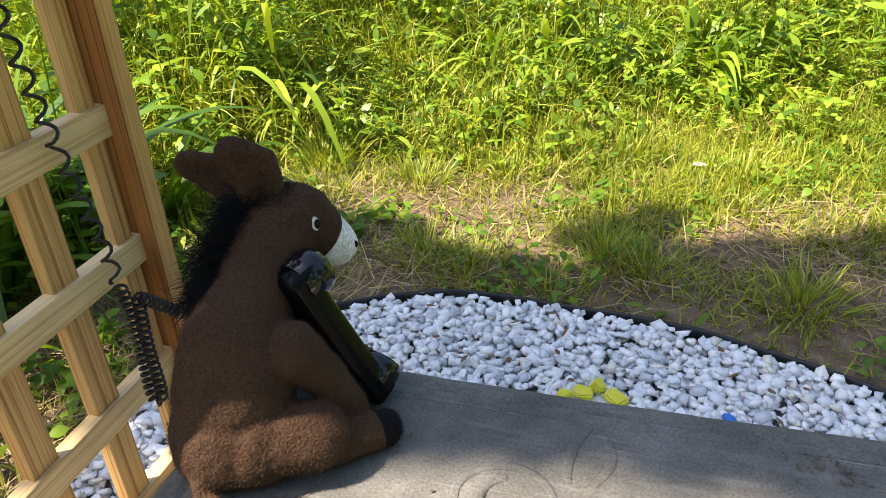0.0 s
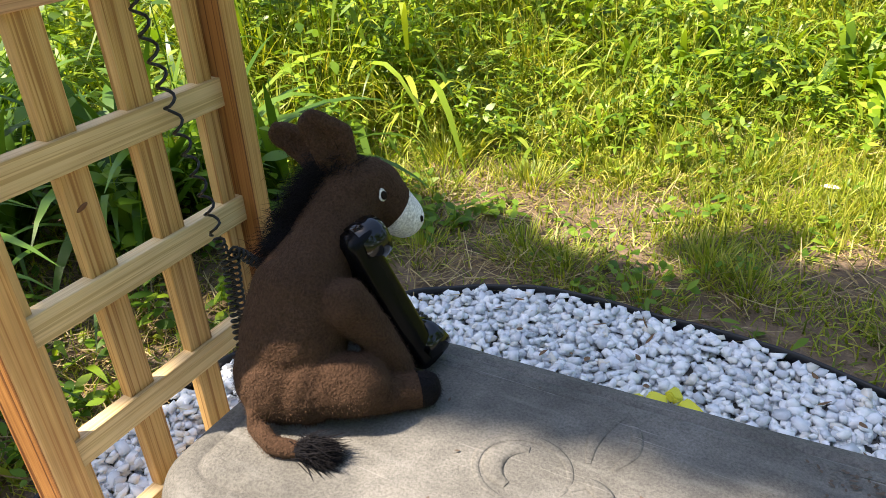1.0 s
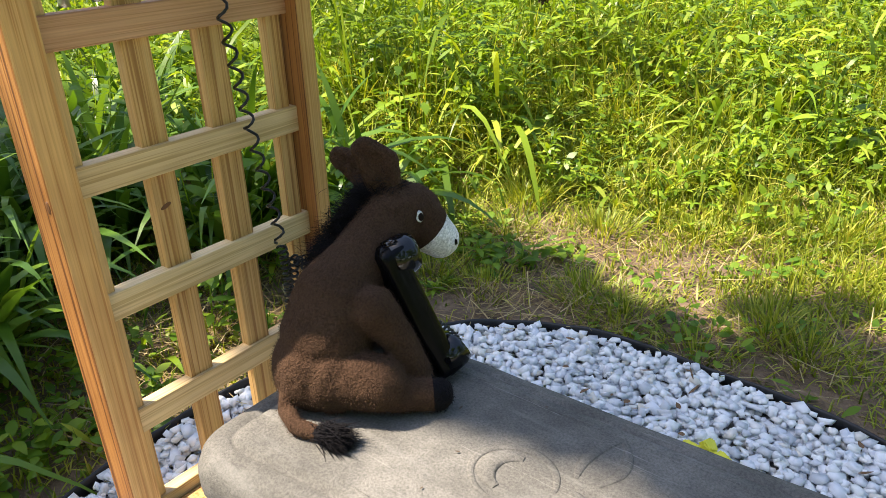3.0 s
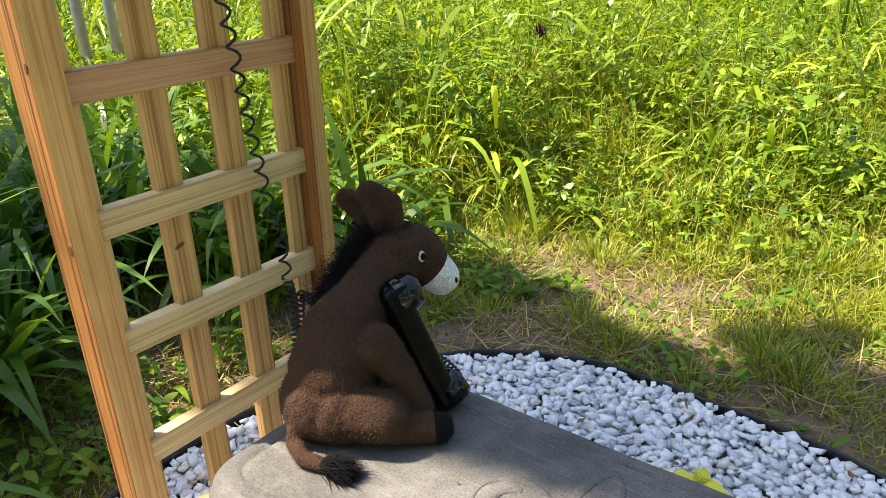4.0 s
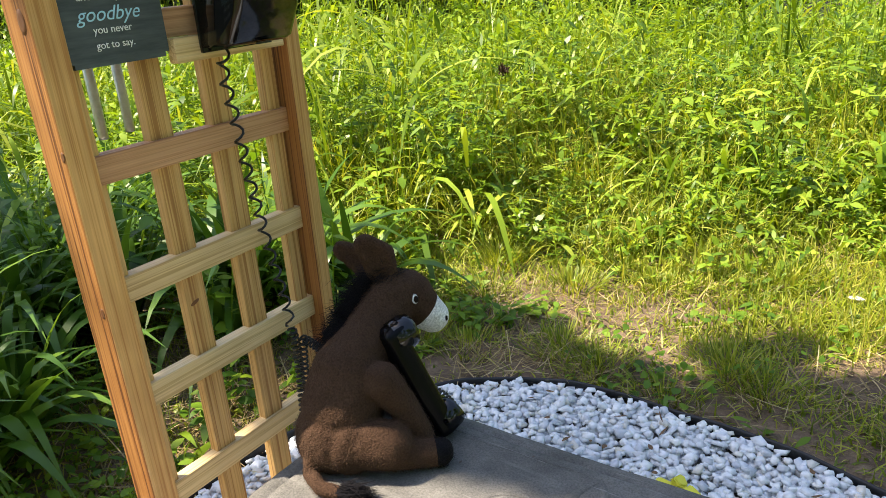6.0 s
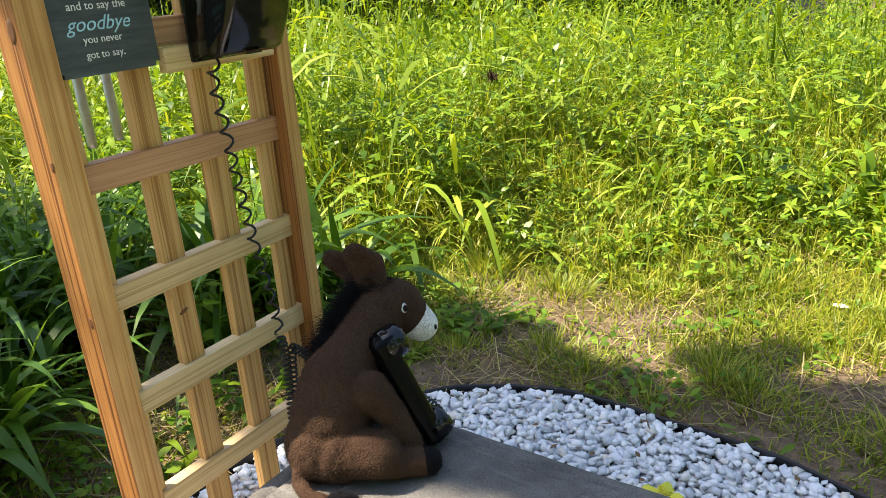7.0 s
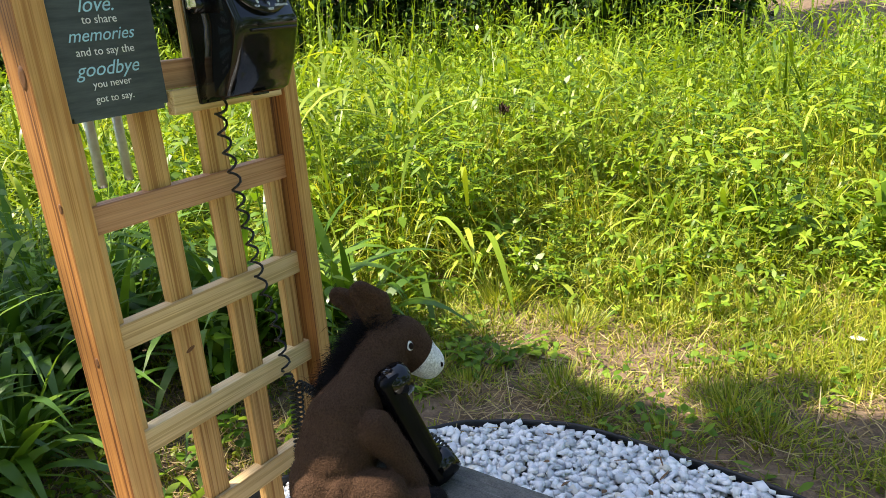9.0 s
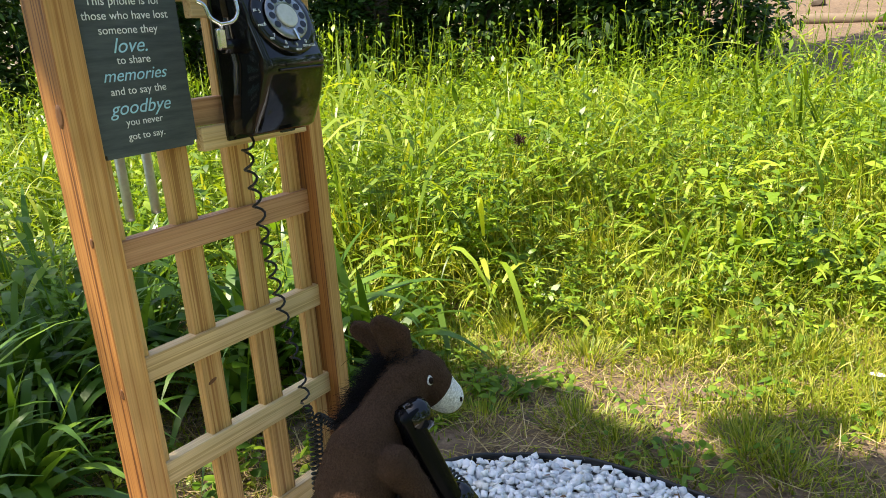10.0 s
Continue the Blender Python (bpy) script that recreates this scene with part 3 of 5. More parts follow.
# ---- bench ----
def bench_outline(inset):
    """Plan of the seat: a long slab with rounded ends, bowed very slightly."""
    x0, x1, y0, y1, r = 0.153 + inset, 1.235 - inset, -0.024 + inset, 0.330 - inset, max(0.075 - inset, 0.02)
    pts = []
    for cx, cy, a0 in ((x0 + r, y0 + r, 180), (x1 - r, y0 + r, 270), (x1 - r, y1 - r, 0), (x0 + r, y1 - r, 90)):
        for k in range(9):
            a = radians(a0 + 90 * k / 8)
            pts.append((cx + r * math.cos(a), cy + r * math.sin(a)))
    out = []
    for i, (x, y) in enumerate(pts):
        nx, ny = pts[(i + 1) % len(pts)]
        n = 1 if i % 9 != 8 else (16, 5, 16, 5)[i // 9]
        for k in range(n):
            px, py = x + (nx - x) * k / n, y + (ny - y) * k / n
            out.append((px, py + 0.060 * (px - 0.32) * (0.5 + 0.8 * max(px - 0.5, 0)) - 0.018 * max(0.0, 0.32 - px) * 6))
    return out


def build_bench():
    t = thing("bench", (0.69, 0.15, 0.0), "weathered grey cast concrete bench with a carved seat on white gravel", "bench")
    at = t.matrix_world.inverted()
    bm = bmesh.new()
    rows = []
    for inset, z in ((0.030, 0.282), (0.008, 0.288), (0.000, 0.302), (0.000, 0.326), (0.006, 0.342), (0.018, 0.352), (0.034, 0.3562), (0.039, 0.3530), (0.043, 0.3530), (0.047, 0.3596), (0.060, 0.3602)):
        ring = bench_outline(inset)
        rows.append([bm.verts.new((x, y, z + 0.0006 * math.sin(40 * x + 23 * y))) for x, y in ring])
    for a, b in zip(rows, rows[1:]):
        for k in range(len(a)):
            bm.faces.new((a[k], a[(k + 1) % len(a)], b[(k + 1) % len(a)], b[k])).smooth = True
    bm.faces.new(list(reversed(rows[0])))
    bm.faces.new(rows[-1])
    bmesh.ops.transform(bm, matrix=at, verts=bm.verts[:])
    slab = part("seat_slab", bm, CONCRETE, t)
    for x in (0.36, 1.02):
        leg = box(x - 0.055, x + 0.055, 0.03, 0.27, 0.0, 0.283, 0.012, 3)
        for v in leg.verts:
            k = 1 - 0.22 * math.sin(math.pi * v.co.z / 0.283)
            v.co.x = x + (v.co.x - x) * k
        bmesh.ops.transform(leg, matrix=at, verts=leg.verts[:])
        part("leg", leg, CONCRETE, t)

    def relief(name, pts, r, closed=False, label=""):
        p = smooth_path([(x, y, 0.3600) for x, y in pts], 8)
        bm = tube(p, r * 1.7, 10, taper=lambda s: 0.35 + 0.65 * math.sin(math.pi * min(max(s, 0.02), 0.98)))
        for v in bm.verts:
            v.co.z = 0.3602 + (v.co.z - 0.3602) * 0.30
        bmesh.ops.transform(bm, matrix=at, verts=bm.verts[:])
        part(name, bm, CONCRETE, slab, label)

    # a crescent in a ring, a pointed leaf and scrolls in low relief
    cx, cy = 0.500, 0.155
    relief("carved_crescent", [(cx + 0.030 * math.cos(radians(a)), cy + 0.026 * math.sin(radians(a))) for a in range(95, 266, 15)], 0.0075, label="raised crescent moon in the concrete")
    relief("carved_ring", [(cx + 0.048 * math.cos(radians(a)), cy + 0.042 * math.sin(radians(a))) for a in range(-30, 290, 16)], 0.0034)
    relief("carved_leaf", [(0.571, 0.276), (0.556, 0.246), (0.551, 0.218), (0.556, 0.190)], 0.0046)
    relief("carved_leaf", [(0.571, 0.276), (0.588, 0.250), (0.592, 0.222), (0.580, 0.192)], 0.0042)
    relief("carved_scroll", [(0.55, 0.15), (0.565, 0.165), (0.585, 0.155), (0.578, 0.135), (0.56, 0.135)], 0.0060)
    relief("carved_scroll", [(0.53, 0.11), (0.545, 0.13), (0.57, 0.12), (0.60, 0.125), (0.625, 0.145)], 0.0050)
    relief("carved_scroll", [(0.60, 0.10), (0.63, 0.105), (0.655, 0.125), (0.65, 0.155), (0.63, 0.16)], 0.0050)


build_bench()


# ---- the plush donkey ----
def build_donkey():
    balls = bmesh.new()

    def blob(c, r, sq=(1, 1, 1)):
        m = Matrix.Translation(c) @ Matrix.Diagonal((*sq, 1))
        bmesh.ops.create_icosphere(balls, subdivisions=3, radius=r, matrix=m)

    def limb(stops, n=7):
        for (a, ra), (b, rb) in zip(stops, stops[1:]):
            for k in range(n + 1):
                s = k / n
                blob(Vector(a).lerp(Vector(b), s), ra + (rb - ra) * s)

    blob((0.230, 0.131, 0.405), 0.0580)
    blob((0.257, 0.130, 0.403), 0.0480)
    blob((0.212, 0.170, 0.408), 0.052)
    limb([((0.231, 0.149, 0.440), 0.0590), ((0.227, 0.171, 0.478), 0.0535), ((0.228, 0.211, 0.507), 0.0420), ((0.225, 0.248, 0.526), 0.041), ((0.223, 0.285, 0.548), 0.043)])
    limb([((0.225, 0.296, 0.548), 0.044), ((0.236, 0.310, 0.548), 0.038), ((0.255, 0.320, 0.522), 0.031), ((0.264, 0.332, 0.508), 0.026)])
    limb([((0.286, 0.136, 0.404), 0.0370), ((0.313, 0.149, 0.402), 0.0345)])
    limb([((0.326, 0.158, 0.389), 0.0240), ((0.346, 0.177, 0.3820), 0.0195), ((0.366, 0.194, 0.3820), 0.0195)])
    limb([((0.19, 0.20, 0.40), 0.040), ((0.185, 0.25, 0.385), 0.028), ((0.19, 0.29, 0.381), 0.021)])
    limb([((0.285, 0.176, 0.482), 0.0280), ((0.308, 0.190, 0.443), 0.0215), ((0.327, 0.199, 0.401), 0.0190), ((0.331, 0.202, 0.379), 0.0190)])
    limb([((0.215, 0.235, 0.480), 0.026), ((0.225, 0.262, 0.42), 0.019), ((0.232, 0.275, 0.379), 0.018)])
    limb([((0.222, 0.084, 0.392), 0.009), ((0.232, 0.070, 0.373), 0.010), ((0.262, 0.060, 0.370), 0.010), ((0.292, 0.068, 0.370), 0.009)])

    def ear(base, mid, tip, out, wide):
        b, m, e = Vector(base), Vector(mid), Vector(tip)
        for k in range(15):
            s = k / 14
            p = b.lerp(m, s * 2) if s < 0.5 else m.lerp(e, s * 2 - 1)
            w = wide * (0.62 + 0.38 * math.sin(math.pi * min(1, s * 1.25))) * (1.0 if s < 0.8 else 1 - 0.55 * ((s - 0.8) / 0.2) ** 2)
            ax = Vector(out).cross(e - b).normalized()
            for q in (-1, -0.5, 0, 0.5, 1):
                blob(p + ax * q * w * 0.66 + Vector(out) * (abs(q) * 0.005), 0.0098)

    ear((0.216, 0.284, 0.585), (0.206, 0.284, 0.618), (0.188, 0.274, 0.640), (0.55, -0.80, 0.1), 0.026)
    ear((0.172, 0.306, 0.572), (0.148, 0.308, 0.592), (0.115, 0.300, 0.606), (0.35, -0.90, 0.2), 0.019)
    tmp_me = bpy.data.meshes.new("tmp")
    balls.to_mesh(tmp_me)
    balls.free()
    tmp = new("tmp", tmp_me)
    re = tmp.modifiers.new("remesh", "REMESH")
    re.mode, re.voxel_size = "VOXEL", 0.0026
    sm = tmp.modifiers.new("smooth", "SMOOTH")
    sm.factor, sm.iterations = 0.5, 2
    me = bpy.data.meshes.new_from_object(tmp.evaluated_get(bpy.context.evaluated_depsgraph_get()))
    bpy.data.objects.remove(tmp)

    co = np.array([v.co for v in me.vertices])
    head = Vector((0.236, 0.305, 0.545))
    nose_way = (Vector((0.268, 0.335, 0.500)) - head).normalized()
    bm = bmesh.new()
    bm.from_mesh(me)
    for at, way in ((head + nose_way * 0.035, nose_way), (Vector((0.362, 0.190, 0.381)), Vector((0.72, 0.69, 0)))):
        bmesh.ops.bisect_plane(bm, geom=bm.verts[:] + bm.edges[:] + bm.faces[:], plane_co=at, plane_no=way)
    for v in bm.verts:
        v.co.z = max(v.co.z, 0.3606)
        v.co += v.normal * 0.0016 * noise.noise(v.co * 70)
    for f in bm.faces:
        f.smooth = True
        c = f.calc_center_median()
        f.material_index = 0
        if (c - head).dot(nose_way) > 0.035 and (c - head).length < 0.11 and c.z > 0.45:
            f.material_index = 2
        if (c - Vector((0.375, 0.202, 0.380))).length < 0.034 and (c - Vector((0.362, 0.190, 0.381))).dot(Vector((0.72, 0.69, 0))) > 0.0:
            f.material_index = 1
        if (c - Vector((0.19, 0.30, 0.378))).length < 0.022:
            f.material_index = 1
        if (c - Vector((0.300, 0.071, 0.370))).length < 0.014:
            f.material_index = 1
    base_faces = [(f.calc_center_median(), f.normal.copy(), f.calc_area(), f.material_index) for f in bm.faces]

    # eye: a white ring with a dark bead, on the cheek; the other one mirrored across the head
    head_side = nose_way.cross(Vector((0, 0, 1))).normalized()
    for sgn in (1, -1):
        aim = (head_side * sgn * 0.9 + nose_way * 0.45 + Vector((0, 0, 0.62))).normalized()
        spot = max((c for c, n, a, i in base_faces if (c - head).length < 0.07), key=lambda c: (c - head).normalized().dot(aim))
        nrm = (spot - head).normalized()
        rot = nrm.to_track_quat("Z", "Y").to_matrix().to_4x4()
        for rad, lift, ind, sq in ((0.0072, 0.0004, 2, (0.75, 1.1, 0.22)), (0.0052, 0.0012, 3, (0.8, 1.05, 0.35))):
            off = (nose_way * 0.0022 + Vector((0, 0, 0.0008))) if ind == 3 else Vector((0, 0, 0))
            got = bmesh.ops.create_icosphere(bm, subdivisions=2, radius=rad, matrix=Matrix.Translation(spot + nrm * lift + off) @ rot @ Matrix.Diagonal((*sq, 1)))
            for v in got["verts"]:
                for f in v.link_faces:
                    f.material_index = ind
                    f.smooth = True
    # nostril and mouth stitch
    for side in (0.011, -0.011):
        p = Vector((0.270, 0.341, 0.508)) + head_side * side
        spot = min((c for c, n, a, i in base_faces if i == 2), key=lambda c: (c - p).length)
        got = bmesh.ops.create_icosphere(bm, subdivisions=1, radius=0.0035, matrix=Matrix.Translation(spot) @ Matrix.Diagonal((0.8, 0.8, 1.4, 1)))
        for v in got["verts"]:
            for f in v.link_faces:
                f.material_index = 3
    body = bpy.data.meshes.new("donkey")
    bm.to_mesh(body)
    bm.free()

    # pile, mane and tail tuft as fine strands in the same mesh
    cen = np.array([c for c, n, a, i in base_faces])
    nor = np.array([n for c, n, a, i in base_faces])
    area = np.array([a for c, n, a, i in base_faces])
    ind = np.array([i for c, n, a, i in base_faces])
    area = np.where(ind == 2, 0.0, area)  # the muzzle is short smooth velour
    k = rng.choice(len(cen), 60000, p=area / area.sum())
    jit = rng.normal(0, 0.5, (len(k), 3))
    way = nor[k] + jit + [0, 0, -0.25]
    v1, f1 = ribbons(cen[k] + rng.normal(0, 0.0012, (len(k), 3)) * np.where(ind[k] == 2, 0.3, 1.0)[:, None], way, np.where(ind[k] == 2, 0.45, 1.0) * rng.uniform(0.0012, 0.0024, len(k)), rng.uniform(0.0004, 0.0007, len(k)), np.full(len(k), 0.2), [1, 0.2])
    i1 = ind[k]
    crest = np.array(smooth_path([(0.222, 0.296, 0.590), (0.198, 0.270, 0.572), (0.190, 0.244, 0.546), (0.192, 0.212, 0.524), (0.198, 0.186, 0.506)], 20))
    n = 10000
    w = rng.integers(0, len(crest), n)
    b = crest[w] + rng.normal(0, 1, (n, 3)) * [0.011, 0.009, 0.008]
    away = np.array([-0.5, -0.75, 0.25])
    way = away + rng.normal(0, 0.35, (n, 3))
    v2, f2 = ribbons(b, way, rng.uniform(0.010, 0.027, n), rng.uniform(0.0008, 0.0015, n), rng.uniform(0, 0.5, n), [1, 0.8, 0.15])
    n = 1500
    b = np.array([0.298, 0.070, 0.371]) + rng.normal(0, 0.005, (n, 3))
    way = np.array([1.0, 0.28, 0.05]) + rng.normal(0, 0.28, (n, 3))
    v3, f3 = ribbons(b, way, rng.uniform(0.016, 0.040, n), rng.uniform(0.0008, 0.0014, n), rng.uniform(0.0, 0.3, n), [1, 0.8, 0.15])
    v3[:, 2] = np.maximum(v3[:, 2], 0.3612)
    strands = mesh_of("strands", np.concatenate([v1, v2, v3]), np.concatenate([f1, f2 + len(v1), f3 + len(v1) + len(v2)]),
                      index=np.concatenate([i1, np.ones(len(f2) + len(f3), int)]))
    bm = bmesh.new()
    bm.from_mesh(body)
    bm.from_mesh(strands)
    bm.to_mesh(body)
    bm.free()
    for m in (FUR_BROWN, FUR_BLACK, FUR_WHITE, EYE_GLOSS):
        body.materials.append(m)
    tagged(new("plush_donkey", body), "dark brown plush donkey with black mane sitting on the bench", "stuffed toy")


build_donkey()


def build_handset():
    top, low = Vector((0.274, 0.228, 0.523)), Vector((0.328, 0.253, 0.386))
    axis = (low - top).normalized()
    out = Vector((0.20, 0.84, 0.24))
    out = (out - axis * out.dot(axis)).normalized()
    m = Matrix((axis.cross(out), out, axis)).transposed().to_4x4()
    m.translation = (top + low) / 2
    t = thing("handset", (0.338, 0.256, 0.3605), "glossy black telephone handset propped under the donkey's cheek", "telephone handset")
    m = t.matrix_world.inverted() @ m
    half = (low - top).length / 2
    bm = bmesh.new()
    rows = []
    for k in range(25):
        s = -1 + 2 * k / 24
        z = s * (half + 0.022)
        w = 0.0212 + 0.003 * max(0, abs(s) - 0.72) / 0.28
        back = -0.021 - 0.003 * (1 - s * s)
        front = 0.012 + 0.006 * max(0, abs(s) - 0.7) / 0.3
        end = 1.0 if abs(s) < 0.9 else math.sqrt(max(0.0, 1 - ((abs(s) - 0.9) / 0.105) ** 2))
        ring = []
        for j in range(14):
            a = 2 * math.pi * j / 14
            ca, sa = math.cos(a), math.sin(a)
            x = w * end * math.copysign(abs(ca) ** 0.38, ca)
            y = (front + back) / 2 + (front - back) / 2 * (0.35 + 0.65 * end) * math.copysign(abs(sa) ** 0.5, sa)
            ring.append(bm.verts.new((x, y, z)))
        rows.append(ring)
    for a, b in zip(rows, rows[1:]):
        for j in range(14):
            bm.faces.new((a[j], a[(j + 1) % 14], b[(j + 1) % 14], b[j])).smooth = True
    bm.faces.new(list(reversed(rows[0])))
    bm.faces.new(rows[-1])
    bmesh.ops.recalc_face_normals(bm, faces=bm.faces[:])
    bmesh.ops.transform(bm, matrix=m, verts=bm.verts[:])
    part("handle", bm, HANDSET_BLACK, t)
    for name, z, tip in (("ear_cap", -half, 0.18), ("mouth_cap", half, -0.18)):
        cap = lathe([(0.0235, -0.012), (0.0255, 0.004), (0.0262, 0.014), (0.0245, 0.022), (0.017, 0.0245), (0.006, 0.0235)], 32)
        bmesh.ops.transform(cap, matrix=m @ Matrix.Translation((0, 0.004, z)) @ Matrix.Rotation(tip, 4, "X") @ Matrix.Rotation(-math.pi / 2, 4, "X"), verts=cap.verts[:])
        part(name, cap, BAKELITE, t)


build_handset()


# ---- gravel bed ----
def build_edging():
    bm = bmesh.new()
    rows = []
    for i, p in enumerate(EDGE[:-1]):
        a, b = EDGE[i - 1 if i else len(EDGE) - 2], EDGE[i + 1]
        n = Vector(((b - a).y, -(b - a).x, 0)).normalized()
        dz = 0.003 * math.sin(i * 0.35) + 0.001 * math.sin(i * 0.9)
        rows.append([bm.verts.new(p + n * o + Vector((0, 0, z))) for o, z in ((0.0, -0.03), (0.004, 0.020 + dz), (0.003, 0.029 + dz), (-0.001, 0.033 + dz), (-0.006, 0.029 + dz), (-0.006, 0.021 + dz), (-0.003, 0.017 + dz), (-0.003, -0.03))])
    for i in range(len(rows)):
        a, b = rows[i], rows[(i + 1) % len(rows)]
        for k in range(8):
            bm.faces.new((a[k], b[k], b[(k + 1) % 8], a[(k + 1) % 8])).smooth = True
    bmesh.ops.recalc_face_normals(bm, faces=bm.faces[:])
    me = bpy.data.meshes.new("edging")
    bm.to_mesh(me)
    bm.free()
    me.materials.append(EDGE_PLASTIC)
    tagged(new("garden_edging", me), "black plastic edging strip round the white gravel", "edging", kind="structure")


build_edging()


def chip(flat=0.6, size=1.0):
    """One broken angular stone, about 1 across: a knocked-about block with a few corners struck off."""
    p = []
    for sx in (-1, 1):
        for sy in (-1, 1):
            for sz in (-1, 1):
                q = np.array([sx * 0.46, sy * 0.34, sz * 0.30 * flat]) * rng.uniform(0.5, 1.15, 3)
                if rng.random() < 0.35:
                    p.append(q * [0.55, 1, 1])
                    p.append(q * [1, 0.5, 0.8])
                else:
                    p.append(q)
    bm = bmesh.new()
    for q in p:
        bm.verts.new(np.asarray(q) * size)
    bmesh.ops.convex_hull(bm, input=bm.verts[:])
    bmesh.ops.delete(bm, geom=[v for v in bm.verts if not v.link_faces], context="VERTS")
    bmesh.ops.recalc_face_normals(bm, faces=bm.faces[:])
    return bm


def build_gravel():
    shapes = []
    for k in range(40):
        bm = chip(rng.uniform(0.4, 0.75))
        me = bpy.data.meshes.new("pebble")
        bm.to_mesh(me)
        bm.free()
        me.materials.append(MARBLE)
        v = np.array([q.co for q in me.vertices])
        f = np.array([list(q.vertices) for q in me.polygons])
        shapes.append((me, v, f))
    # floor takes the dark concrete colour to paint shade into gaps between stones
    bed = tagged(new("gravel_bed", mesh_of("gravel_base", *bed_floor(), [CONCRETE])), "bed of angular white marble gravel around the bench", "gravel", kind="structure")
    cell, spots = 0.0140, []
    for layer, z in ((0, 0.012), (1, 0.024)):
        for x in np.arange(-0.30, 1.46, cell):
            for y in np.arange(-0.76, 0.97, cell):
                if rng.random() < (0.22 if layer else 0.10):
                    continue
                spots.append((x + rng.uniform(-0.6, 0.6) * cell, y + rng.uniform(-0.6, 0.6) * cell, z + rng.uniform(-0.004, 0.006)))
    spots = np.array(spots)
    spots = spots[in_bed(spots[:, 0], spots[:, 1], -0.012)]
    vs, fs, o, made = [], [], 0, 0
    for x, y, z in spots:
        me, v, f = shapes[rng.integers(40)]
        s = rng.choice([0.016, 0.021, 0.027, 0.034], p=[0.25, 0.37, 0.28, 0.10])
        e = Euler((rng.normal(0, 0.30), rng.normal(0, 0.30), rng.uniform(0, 6.28)))
        m = Matrix.LocRotScale((x, y, z), e, (s, s, s))
        if z > 0.018 and 0.42 < x < 0.85 and 0.38 < y < 0.70 and made < 300:
            ob = new("pebble", me)
            ob.parent = bed
            ob.matrix_basis = m
            made += 1
        else:
            a = np.array(m)
            vs.append(v @ a[:3, :3].T + a[:3, 3])
            fs.append(f + o)
            o += len(v)
    ob = new("loose_gravel", mesh_of("loose_gravel", np.concatenate(vs), np.concatenate(fs), [MARBLE]))
    ob.parent = bed
    tagged(ob, kind="stuff")
    for i, (x, y, s, mat, label, h) in enumerate((
        (0.532, 0.682, 0.034, YELLOW_STONE, "bright yellow painted pebble on the gravel", 0.5), (0.557, 0.707, 0.036, YELLOW_STONE, "bright yellow painted pebble on the gravel", 1.0),
        (0.590, 0.678, 0.040, YELLOW_STONE, "bright yellow painted pebble on the gravel", -0.3), (0.506, 0.668, 0.030, YELLOW_STONE, "bright yellow painted pebble on the gravel", 0.1),
        (0.780, 0.682, 0.030, BLUE_STONE, "blue painted pebble half sunk in the gravel", 0.2))):
        bm = chip(0.85)
        bmesh.ops.bevel(bm, geom=bm.edges[:], offset=0.07, segments=2, affect="EDGES")
        me = bpy.data.meshes.new("painted_pebble")
        bm.to_mesh(me)
        bm.free()
        me.materials.append(mat)
        ob = new("painted_pebble", me)
        ob.matrix_basis = Matrix.LocRotScale((x, y, 0.040 if i < 4 else 0.034), Euler((0.5 * h, 0.3 * h, i * 1.3)), (1.15 * s, 1.15 * s, 0.95 * s))
        tagged(ob, label, "pebble", "painted pebbles on the gravel")

    # dry leaf scraps on the stones and crumbs on the seat
    n = 70
    x, y = rng.uniform(-0.2, 1.15, n), rng.uniform(0.33, 0.9, n)
    ok = in_bed(x, y, -0.04)
    base = np.stack([x, y, np.full(n, 0.043)], 1)[ok]
    n = len(base)
    v, f = ribbons(base, np.stack([rng.normal(0, 1, n), rng.normal(0, 1, n), rng.uniform(0, 0.3, n)], 1), rng.uniform(0.012, 0.035, n), rng.uniform(0.004, 0.012, n), rng.uniform(-0.3, 0.3, n), [0.3, 1.0, 0.8, 0.1])
    tagged(new("dry_leaf_scraps", mesh_of("dry_leaf_scraps", v, f, [plain("brown_leaf_scrap", (0.16, 0.09, 0.045), 0.9)])), "small brown dry leaf scraps on the gravel", "leaf litter", kind="stuff")
    n = 60
    x = np.concatenate([rng.normal(0.79, 0.02, 40), rng.uniform(0.3, 1.1, 20)])
    y = np.concatenate([rng.normal(0.275, 0.012, 40), rng.uniform(0.05, 0.3, 20)])
    v, f = ribbons(np.stack([x, y, np.full(n, 0.3625)], 1), np.stack([rng.normal(0, 1, n), rng.normal(0, 1, n), rng.uniform(0, 0.4, n)], 1), rng.uniform(0.003, 0.008, n), rng.uniform(0.002, 0.004, n), np.zeros(n), [0.5, 1.0, 0.3])
    tagged(new("crumbs", mesh_of("crumbs", v, f, [plain("dark_crumb", (0.10, 0.07, 0.05), 0.9)])), "dark crumbs of soil on the concrete seat", "litter", kind="stuff")


def bed_floor():
    c = EDGE_XY.mean(0)
    v = [(c[0], c[1], 0.006)] + [(x, y, 0.006) for x, y in c + (EDGE_XY - c) * 0.99]
    n = len(EDGE_XY)
    return v, [(0, 1 + k, 1 + (k + 1) % n) for k in range(n)]


# ---- growth ----
def scatter(n, x0, x1, y0, y1):
    return rng.uniform(x0, x1, n), rng.uniform(y0, y1, n)


